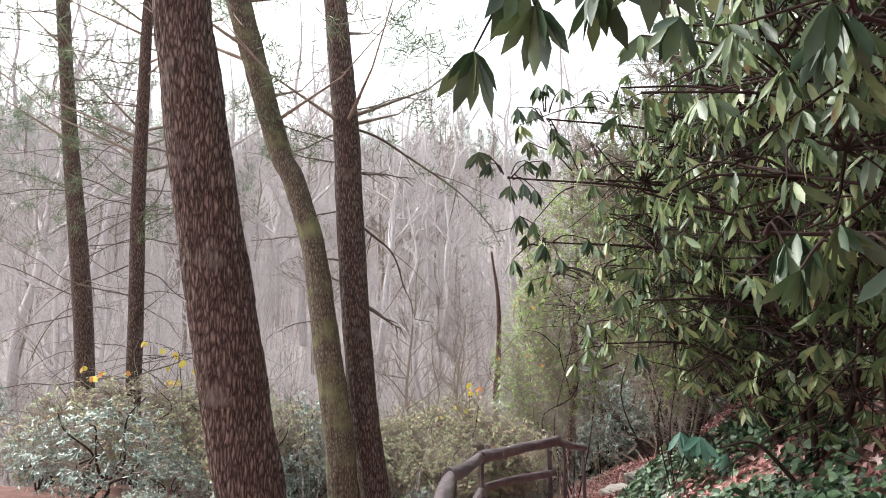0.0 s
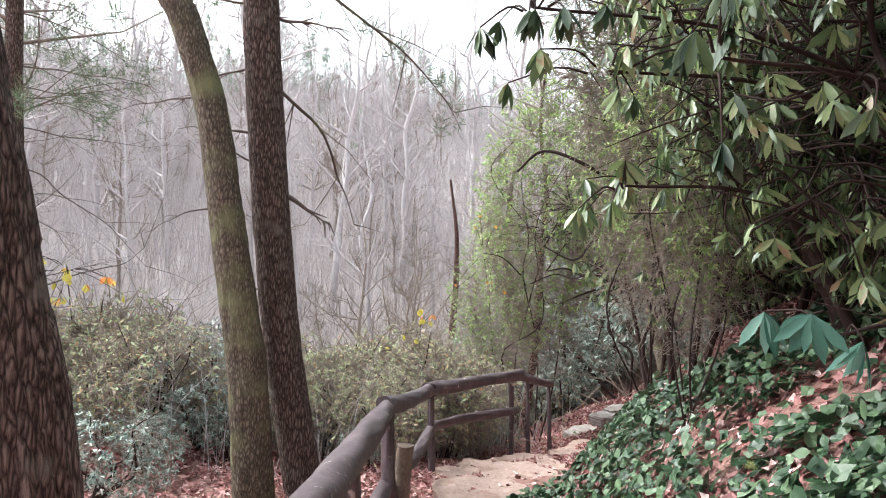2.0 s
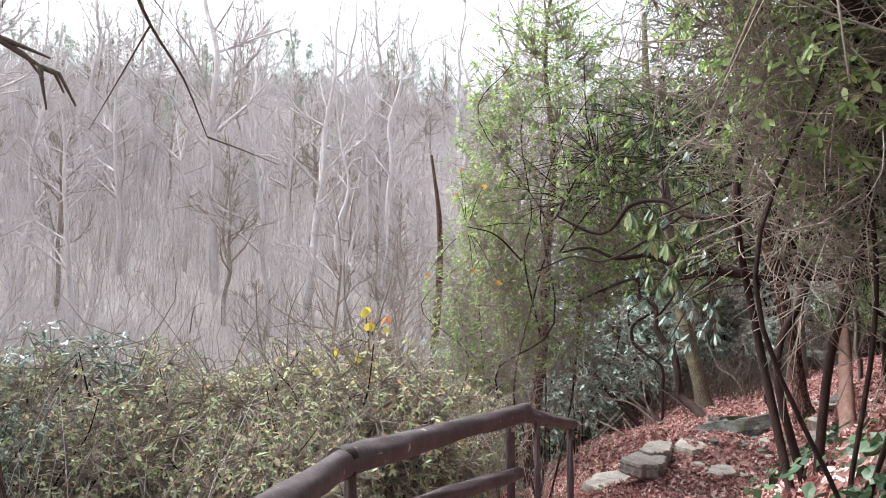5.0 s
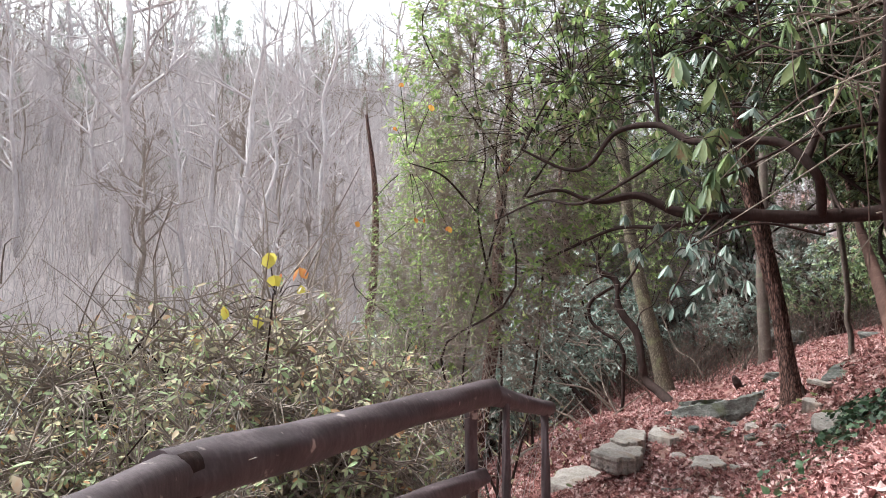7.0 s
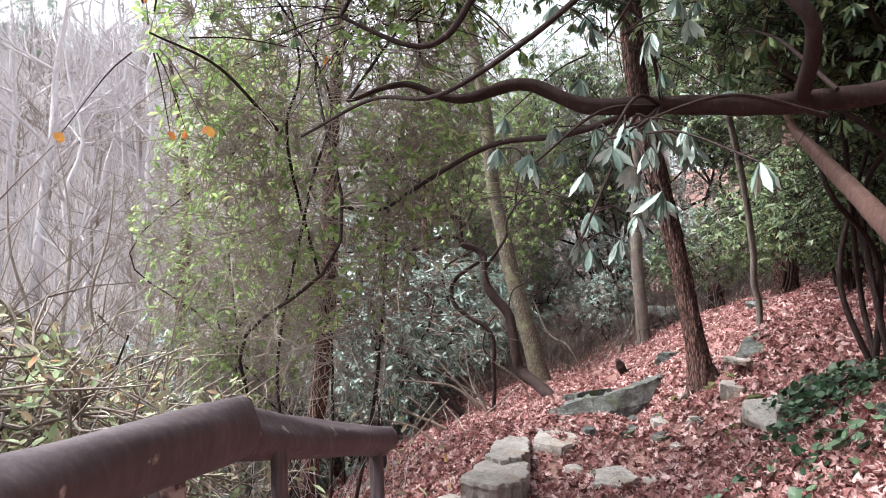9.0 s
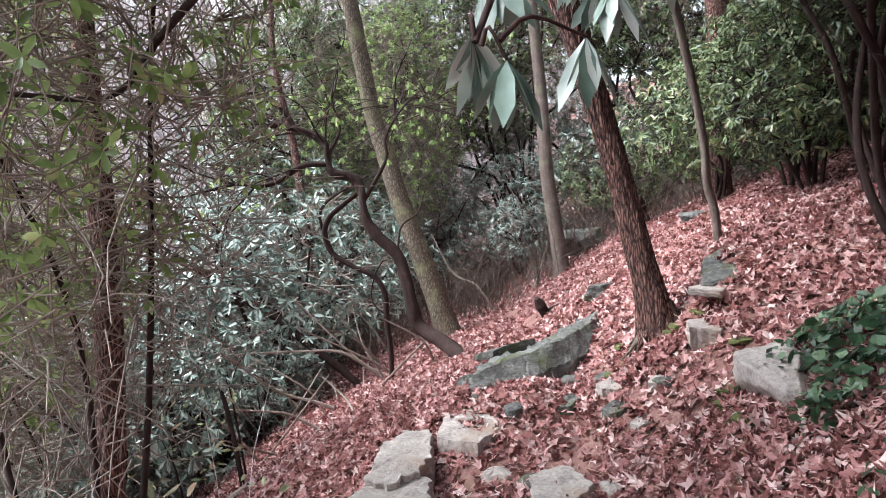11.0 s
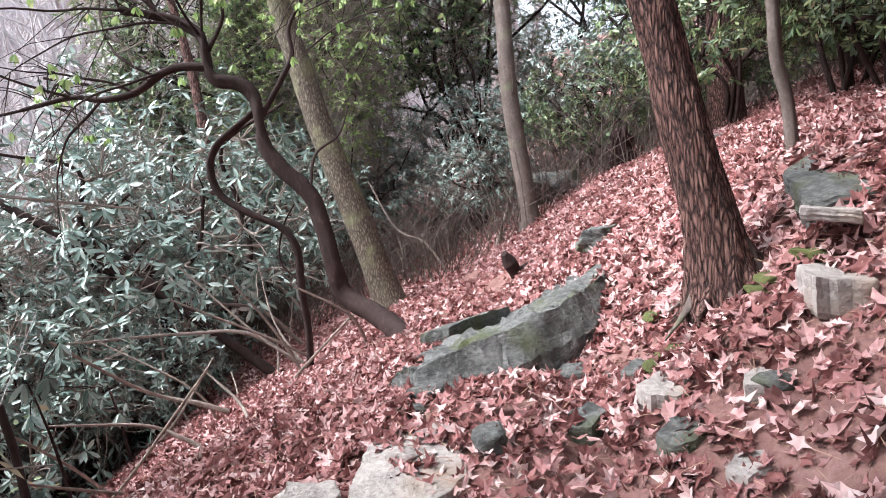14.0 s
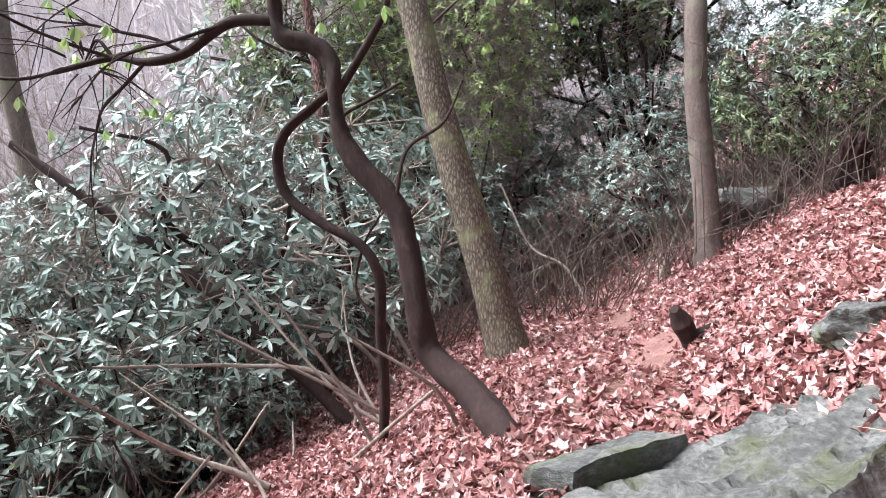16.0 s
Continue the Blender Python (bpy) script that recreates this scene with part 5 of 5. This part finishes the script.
# the old rhododendron that overhangs the path
stem("old_rhododendron", [(6.7, 9.6, gz(6.7, 9.6) - 0.1), (6.3, 9.85, -0.25), (5.6, 10.29, 0.1), (5.2, 10.54, 0.09), (4.8, 10.78, 0.07), (4.4, 11.03, 0.1), (4.0, 11.27, 0.12), (3.7, 11.5, 0.28), (3.4, 11.8, 0.24), (3.1, 12.0, 0.36), (2.8, 12.3, 0.3)],
     [0.065, 0.052, 0.045, 0.03, 0.008], "old rhododendron with thick dark limbs reaching over the path", sub=[
         ([(4.95, 10.68, 0.09), (4.75, 10.42, 0.25), (4.63, 10.34, 0.4), (4.46, 10.49, 0.63), (4.2, 10.68, 0.67), (3.94, 10.97, 0.71), (3.76, 11.23, 0.89), (3.47, 11.48, 0.86), (3.28, 11.64, 0.58), (3.08, 11.78, 0.54), (2.7, 12.0, 0.75)], [0.04, 0.038, 0.03, 0.02, 0.01]),
         ([(4.6, 10.38, 0.5), (4.75, 10.45, 0.9), (4.6, 10.5, 1.4), (4.7, 10.6, 2.2)], [0.03, 0.025, 0.015]),
         ([(4.3, 11.08, 0.1), (4.0, 11.5, 0.0), (3.7, 12.0, 0.0), (3.4, 12.6, -0.2), (3.2, 13.1, -0.35), (2.8, 13.3, -0.3)], [0.024, 0.018, 0.01]),
         ([(3.9, 11.0, 0.72), (3.6, 11.3, 0.45), (3.2, 11.6, 0.2), (2.9, 12.0, 0.25), (2.5, 12.3, 0.05)], [0.02, 0.014, 0.008])], seed=89)
for k, (at, foot) in enumerate((((3.6, 12.4, 1.2), (2.8, 12.3, 0.3)), ((4.2, 12.2, 1.5), (3.76, 11.23, 0.89)), ((3.2, 12.0, 1.5), (2.7, 12.0, 0.75)), ((4.6, 12.0, 1.9), (4.7, 10.6, 2.2)), ((3.8, 11.6, 1.9), (3.76, 11.23, 0.89)), ((5.0, 12.6, 1.4), (4.7, 10.6, 2.2)), ((4.4, 11.4, 2.1), (4.7, 10.6, 2.2)), ((3.0, 12.5, 1.0), (2.7, 12.0, 0.75)))):
    spray("laurel_spray", at, 46, 0.085, 740 + k, M_RHODO if k % 2 else M_LAUREL, "leafy twigs hanging from an old rhododendron limb", foot, 0.55, 0.34, 6)
M_PINK = surface("bare_reddish_stem", [(0.25, (0.07, 0.036, 0.03)), (0.55, (0.17, 0.095, 0.08)), (0.8, (0.32, 0.21, 0.185))], 7.0, (1, 1, 0.3), fine=45, bump=0.6, bump_dist=0.012)
stem("leaning_rhododendron", [(4.75, 9.45, gz(4.75, 9.45) - 0.1), (4.93, 9.75, -1.1), (5.23, 10.24, -0.8), (5.64, 10.9, -0.4), (6.04, 11.56, 0.0), (6.35, 12.05, 0.32), (6.5, 12.4, 0.9), (6.7, 12.6, 1.8)], [0.065, 0.06, 0.05, 0.04, 0.025], "leaning rhododendron trunk with peeling pinkish bark", M_PINK, seed=95)
for k, (p, r) in enumerate((([(2.9, 3.3, -0.2), (2.6, 3.5, 0.75), (2.35, 3.8, 1.15), (2.15, 4.1, 1.6), (1.9, 4.5, 2.2), (1.7, 4.8, 2.8)], 0.032), ([(3.0, 3.6, 0.0), (2.75, 3.9, 0.9), (2.6, 4.2, 1.5), (2.3, 4.6, 2.3)], 0.035),
                            ([(3.6, 6.0, 0.0), (3.0, 6.1, 0.75), (2.5, 6.2, 1.15), (2.1, 6.35, 1.45), (1.7, 6.5, 1.6), (1.45, 6.6, 1.4)], 0.03))):
    stem("rhododendron_limb", [(p[0][0], p[0][1], gz(p[0][0], p[0][1]) - 0.05)] + p[1:], [r, r * 0.8, r * 0.4], "bare brown rhododendron limb bending upward", seed=90 + k, category="branch")


# the leafy roof that the old limbs carry
def canopy(name, centre, size, whorls, seed, material, foot, label, leaf=0.12, per=8):
    rg = np.random.default_rng(seed)
    e = thing(name, *foot)
    c = np.array(centre, float) - np.array(foot)
    g = Geo()
    tube(g, spline([(0, 0, 0), c * 0.4 + (0.1, -0.1, 0.05), c * 0.75 + (-0.1, 0.1, 0.0), c], 8), [0.05, 0.035, 0.02], 9, bark_relief(rg, 0.005, 5, 0.16))
    part("limb", g, M_STEM, e)
    tw, lv = Geo(), Geo()
    q = unit(rg.normal(0, 1, (whorls, 3))) * (rg.random((whorls, 1)) ** 0.4) * np.array(size)
    q = c + q * (1 + 0.25 * np.sin(5 * q[:, :1] + seed) * np.sin(4 * q[:, 1:2]))
    hubs = q[:: 9] * 0.7 + c * 0.3
    for h in hubs:
        tube(tw, spline([c * 0.85, (c + h) / 2 + rg.normal(0, 0.12, 3), h], 4), [0.014, 0.006], 4, caps=False)
    for p in q:
        h = hubs[np.argmin(np.linalg.norm(hubs - p, axis=1))]
        tube(tw, spline([h, (h + p) / 2 + rg.normal(0, 0.06, 3), p], 3), [0.006, 0.003], 3, caps=False)
        ax = unit(rg.normal(0, 0.5, 3) + (0, 0, 0.5))
        t1 = unit(np.cross(ax, (0.3, 1, 0.2)))
        a = np.arange(per) * 2.399 + rg.uniform(0, 6)
        d = np.cos(a)[:, None] * t1 + np.sin(a)[:, None] * np.cross(ax, t1) + ax * 0.15 + rg.normal(0, 0.2, (per, 3)) + (0, 0, -0.6)
        L = leaf * rg.uniform(0.7, 1.15, per)
        blades(lv, np.repeat(p[None], per, 0), d, np.repeat(ax[None], per, 0), L, L * 0.27, 0.22, 0.12)
    tagged(part("brushwood", tw, M_STEM, e), kind="stuff")
    tagged(part("foliage", lv, material, e), kind="stuff")
    return tagged(e, label, "shrub")


for k, (centre, size, n, foot) in enumerate((((4.6, 12.2, 2.0), (1.3, 1.2, 0.7), 260, (4.7, 10.6, 2.2)), ((6.0, 11.4, 1.6), (1.2, 1.1, 0.8), 300, (6.3, 9.85, -0.25)), 
                                             ((7.4, 12.6, 1.6), (1.4, 1.3, 0.8), 520, (6.5, 12.4, 0.9)), ((6.3, 13.6, 2.6), (1.6, 1.4, 0.6), 460, (6.7, 12.6, 1.8)), ((8.3, 14.6, 2.0), (1.6, 1.5, 0.8), 480, (6.7, 12.6, 1.8)))):
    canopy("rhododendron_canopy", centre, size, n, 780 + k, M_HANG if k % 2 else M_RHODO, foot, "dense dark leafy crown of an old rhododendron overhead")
for k in range(26):
    x, y = rd.uniform(3.4, 6.6), rd.uniform(16.6, 20.6)
    l, a = rd.uniform(0.5, 1.5), rd.uniform(0.8, 6.0)
    b = (x + l * math.cos(a), y + l * math.sin(a) * 0.6, gz(x, y) + rd.uniform(0.25, 1.1))
    p = np.array((x, y, gz(x, y) - 0.03))
    stem("dead_stick", [tuple(p), tuple(p * 0.6 + np.array(b) * 0.4 + rd.normal(0, 0.07, 3)), b], [0.014, 0.011, 0.006], "thin pale dead stick leaning in the thicket", M_TWIG, seed=800 + k, category="branch", sides=8)


# ---- hanging leaves ----
for k, (at, n, leaf, leaf_material, foot, wide) in enumerate((
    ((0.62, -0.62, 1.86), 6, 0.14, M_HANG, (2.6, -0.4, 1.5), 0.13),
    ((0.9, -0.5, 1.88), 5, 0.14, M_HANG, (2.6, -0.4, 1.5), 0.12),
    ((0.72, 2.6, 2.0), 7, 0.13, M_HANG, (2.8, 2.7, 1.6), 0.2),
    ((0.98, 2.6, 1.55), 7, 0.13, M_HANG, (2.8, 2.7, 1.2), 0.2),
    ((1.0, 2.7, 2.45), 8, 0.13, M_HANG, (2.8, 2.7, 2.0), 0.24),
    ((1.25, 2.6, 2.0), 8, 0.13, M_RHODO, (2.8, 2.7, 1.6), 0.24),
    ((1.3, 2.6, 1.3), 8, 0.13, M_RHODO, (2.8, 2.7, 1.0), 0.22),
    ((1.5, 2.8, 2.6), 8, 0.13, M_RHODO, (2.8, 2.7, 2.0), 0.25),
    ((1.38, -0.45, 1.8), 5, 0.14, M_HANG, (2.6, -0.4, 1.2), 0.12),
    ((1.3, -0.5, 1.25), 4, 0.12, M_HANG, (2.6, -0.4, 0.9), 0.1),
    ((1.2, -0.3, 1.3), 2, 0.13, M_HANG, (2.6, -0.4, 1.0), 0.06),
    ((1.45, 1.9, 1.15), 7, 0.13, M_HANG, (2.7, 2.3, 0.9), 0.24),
    ((1.92, 2.0, 0.3), 3, 0.15, M_TEAL, (2.4, 2.1, 0.1), 0.08),
    ((1.44, 2.8, 0.85), 6, 0.13, M_RHODO, (2.7, 3.0, 0.6), 0.22),
    ((1.8, 3.7, 0.95), 8, 0.14, M_RHODO, (3.1, 4.4, 0.9), 0.22),
    ((2.5, 5.5, 0.3), 8, 0.13, M_RHODO, (3.1, 5.4, 0.2), 0.24),
    ((2.4, 4.67, 0.65), 8, 0.13, M_RHODO, (3.1, 4.7, 0.4), 0.26),
    ((3.1, 8.9, 0.25), 6, 0.14, M_RHODO, (4.2, 8.5, 0.9), 0.14),
    ((2.6, 8.05, 0.45), 5, 0.14, M_RHODO, (4.2, 8.4, 0.9), 0.16),
    ((2.95, 8.9, 0.05), 4, 0.13, M_RHODO, (4.2, 8.6, 0.4), 0.14),
    ((3.65, 10.4, -0.2), 9, 0.13, M_BLUE, (4.7, 10.3, -0.1), 0.22),
    ((4.4, 11.5, 0.0), 9, 0.13, M_BLUE, (4.4, 11.0, 0.1), 0.26),
    ((4.2, 10.9, 1.0), 8, 0.13, M_BLUE, (4.5, 10.5, 0.63), 0.3),
    ((4.8, 11.3, 1.2), 8, 0.13, M_RHODO, (4.7, 10.6, 1.4), 0.3),
    ((3.6, 11.6, 1.15), 8, 0.13, M_RHODO, (3.8, 11.2, 0.88), 0.3),
    ((5.3, 11.6, 0.8), 8, 0.13, M_RHODO, (5.0, 10.5, 0.1), 0.3),
    ((4.1, 11.2, 0.5), 7, 0.13, M_BLUE, (4.2, 10.7, 0.66), 0.25),
    ((3.99, 10.72, 0.26), 3, 0.13, M_BLUE, (4.35, 11.06, 0.1), 0.09),
    ((3.83, 10.79, -0.15), 3, 0.13, M_BLUE, (4.35, 11.06, 0.1), 0.09),
    ((4.08, 10.81, -0.39), 3, 0.13, M_BLUE, (4.35, 11.06, 0.1), 0.09),
    ((3.69, 10.85, -0.68), 3, 0.13, M_BLUE, (4.35, 11.06, 0.1), 0.09),
    ((3.56, 11.09, -0.26), 3, 0.13, M_BLUE, (4.35, 11.06, 0.1), 0.09),
    ((4.06, 10.93, -0.53), 3, 0.13, M_BLUE, (4.35, 11.06, 0.1), 0.09),
    ((3.97, 18.14, -2.97), 6, 0.13, M_BLUE, (4.07, 18.44, gz(4.07, 18.44)), 0.25),
    ((4.29, 18.8, -2.7), 6, 0.13, M_BLUE, (4.39, 19.10, gz(4.39, 19.10)), 0.25),
    ((3.69, 19.34, -2.37), 6, 0.13, M_BLUE, (3.79, 19.64, gz(3.79, 19.64)), 0.25),
    ((3.35, 15.63, -2.74), 6, 0.13, M_BLUE, (3.45, 15.93, gz(3.45, 15.93)), 0.25),
    ((2.86, 16.33, -2.64), 6, 0.13, M_BLUE, (2.96, 16.63, gz(2.96, 16.63)), 0.25),
    ((3.99, 16.47, -2.52), 6, 0.13, M_BLUE, (4.09, 16.77, gz(4.09, 16.77)), 0.25),
    ((4.43, 17.64, -2.84), 6, 0.13, M_BLUE, (4.53, 17.94, gz(4.53, 17.94)), 0.25))):
    spray("rhododendron_spray", at, n, leaf, 500 + k, leaf_material, "drooping whorls of leathery rhododendron leaves on a thin twig", foot, wide, 0.26, 9)
spray("maple_sprig", (0.48, 11.0, -0.72), 9, 0.12, 8, M_YELLOW, "thin sapling with a few yellow autumn leaves", (0.6, 11.2, gz(0.6, 11.2)), 0.3, 0.85, 2)
spray("maple_sprig", (1.6, 12.2, 0.6), 8, 0.06, 9, M_ORANGE, "twig with a few orange autumn leaves", (2.4, 12.9, 0.2), 0.6, 0.8, 2)
spray("maple_sprig", (-4.6, 9.5, 0.2), 16, 0.12, 10, M_YELLOW, "sapling with yellow autumn leaves", (-4.4, 9.7, gz(-4.4, 9.7)), 0.6, 0.8, 3)


# ---- brush, ivy and fallen leaves ----
def region(rg, n, x0, x1, y0, y1, keep=None):
    x, y = rg.uniform(x0, x1, n), rg.uniform(y0, y1, n)
    u = (x - np.interp(y, LINE_Y, LINE_X)) * 0.9
    if keep is not None:
        k = keep(x, y, u)
        x, y, u = x[k], y[k], u[k]
    return x, y, u


rg = np.random.default_rng(101)
g = Geo()
x, y, u = region(rg, 225000, 1.5, 13, 8.5, 22, lambda x, y, u: (u > -5.5) & (u < 5) & ((np.abs(u) > 0.42) | (rg.random(len(x)) < 0.5)) & (rg.random(len(x)) < 1.1 - (y - 9) / 22) & (((x - 6.3) ** 2 + (y - 12.9) ** 2 > 0.2) | (rg.random(len(x)) < 0.35)))
nrm = unit(ground_normal(x, y) + rg.normal(0, 0.42, (len(x), 3)))
at = np.stack([x, y, ground_z(x, y) + rg.uniform(0.004, 0.04, len(x))], -1)
size = rg.uniform(0.018, 0.05, len(x))
near = np.hypot(x - 5.8, y - 13.8) < 3.2
lobed(g, rg, at[near], nrm[near], size[near] * 1.3, 5, 0.56, 0.6, 0.66)
lobed(g, rg, at[~near], nrm[~near], size[~near], 4, 0.62, 0.8, 0.62)
tagged(part("leaf_litter", g, M_LITTER, smooth=False), "carpet of fallen red-brown oak and maple leaves", "leaf litter", kind="stuff")
g = Geo()
x, y, u = region(rg, 34000, -3, 4.5, -3, 9.5, lambda x, y, u: (u < 4) & ((np.abs(u) > 0.5) | (rg.random(len(x)) < 0.12)))
nrm = unit(ground_normal(x, y) + rg.normal(0, 0.3, (len(x), 3)))
at = np.stack([x, y, ground_z(x, y) + rg.uniform(0.004, 0.04, len(x))], -1)
lobed(g, rg, at, nrm, rg.uniform(0.025, 0.06, len(x)), 4, 0.62, 0.5, 0.65)
tagged(part("bank_leaf_litter", g, M_LITTER, smooth=False), "fallen brown leaves on the upper bank and path", "leaf litter", kind="stuff")


def ivy(name, cx, cy, rx, ry, n, seed, label):
    rg = np.random.default_rng(seed)
    a, r = rg.uniform(0, 6.28, n), np.sqrt(rg.random(n))
    x, y = cx + rx * r * np.cos(a), cy + ry * r * np.sin(a)
    keep = wiggle(x, y, 4.0, seed) > -0.2
    x, y = x[keep], y[keep]
    nrm = unit(ground_normal(x, y) + rg.normal(0, 0.4, (len(x), 3)))
    at = np.stack([x, y, ground_z(x, y) + rg.uniform(0.03, 0.3, len(x)) * (1 - 0.5 * r[keep])], -1)
    g = Geo()
    lobed(g, rg, at, nrm, rg.uniform(0.016, 0.05, len(x)), 4, 0.85, 0.15)
    tagged(part(name, g, M_IVY, smooth=False), label, "ground ivy", kind="stuff")


ivy("ivy_bank", 2.2, 4.2, 1.1, 2.4, 8500, 3, "dark green ivy covering the bank beside the path")
ivy("ivy_bank", 2.05, 1.9, 0.8, 1.1, 3000, 4, "green ivy and leaves on the bank")
ivy("ivy_bank", 6.3, 11.9, 0.5, 0.6, 900, 5, "green ivy over a pale boulder")
ivy("ivy_bank", 4.9, 10.6, 0.6, 0.8, 420, 6, "green plants at the foot of the bank")
ivy("ivy_bank", 2.9, 7.2, 0.5, 1.4, 550, 7, "green ivy on the bank beside the path")

g = Geo()
x, y, u = region(rg, 5200, -9, 4.5, 6.8, 24, lambda x, y, u: (u < -1.8) & (u > -11) & ((y > 8) | (x > -3)) & ~((y > 14) & (x > 1.5)))
for a, b in zip(x, y):
    z = gz(a, b)
    h = rg.uniform(0.4, 1.5)
    d = rg.normal(0, 0.35, 2) * h
    tube(g, [(a, b, z - 0.05), (a + d[0] * 0.4, b + d[1] * 0.4, z + h * 0.55), (a + d[0], b + d[1], z + h)], [0.004, 0.0015], 3, caps=False)
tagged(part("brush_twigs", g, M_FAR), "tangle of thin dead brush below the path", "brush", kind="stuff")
g = Geo()
x, y, u = region(rg, 6500, -9, 4, 6.8, 24, lambda x, y, u: (u < -1.2) & (u > -11) & (wiggle(x, y, 0.9, 2.0) > -0.2))
n = len(x)
at = np.stack([x, y, ground_z(x, y) + rg.uniform(0.05, 1.1, n)], -1)
blades(g, at, rg.normal(0, 1, (n, 3)) + (0, 0, -0.3), unit(rg.normal(0, 1, (n, 3)) + (0, 0, 1)), rg.uniform(0.05, 0.11, n), rg.uniform(0.015, 0.04, n))
tagged(part("brush_leaves", g, M_DRY), "dry tan and green leaves in the brush", "brush", kind="stuff")
g = Geo()
x, y, u = region(rg, 9000, 2.5, 10, 9.5, 17, lambda x, y, u: (u > -2.5) & (u < 3))
n = len(x)
at = np.stack([x, y, ground_z(x, y) + rg.uniform(0.02, 0.05, n)], -1)
blades(g, at, rg.normal(0, 1, (n, 3)) * (1, 1, 0.15), ground_normal(x, y), rg.uniform(0.05, 0.16, n), 0.004, 0.05, 0.0)
tagged(part("pine_straw", g, M_STRAW), "scattered brown pine needles and straw on the path", "leaf litter", kind="stuff")
g = Geo()
x, y, u = region(rg, 7000, 3, 15, 14, 24, lambda x, y, u: (np.hypot(x - 5, y - 11) > 9.0) & (np.hypot(x - 5, y - 11) < 12.5) & (y > 15 + 0.0 * x))
for a, b in zip(x, y):
    z = gz(a, b)
    h = rg.uniform(0.3, 1.5)
    d = rg.normal(0, 0.8, 2) * h
    tube(g, [(a, b, z - 0.05), (a + d[0] * 0.4, b + d[1] * 0.4, z + h * 0.55), (a + d[0], b + d[1], z + h * 0.9)], [0.008, 0.003], 3, caps=False)
tagged(part("thicket_twigs", g, M_BARK_GREY), "tangle of dead twigs under the rhododendron thicket", "brush", kind="stuff")
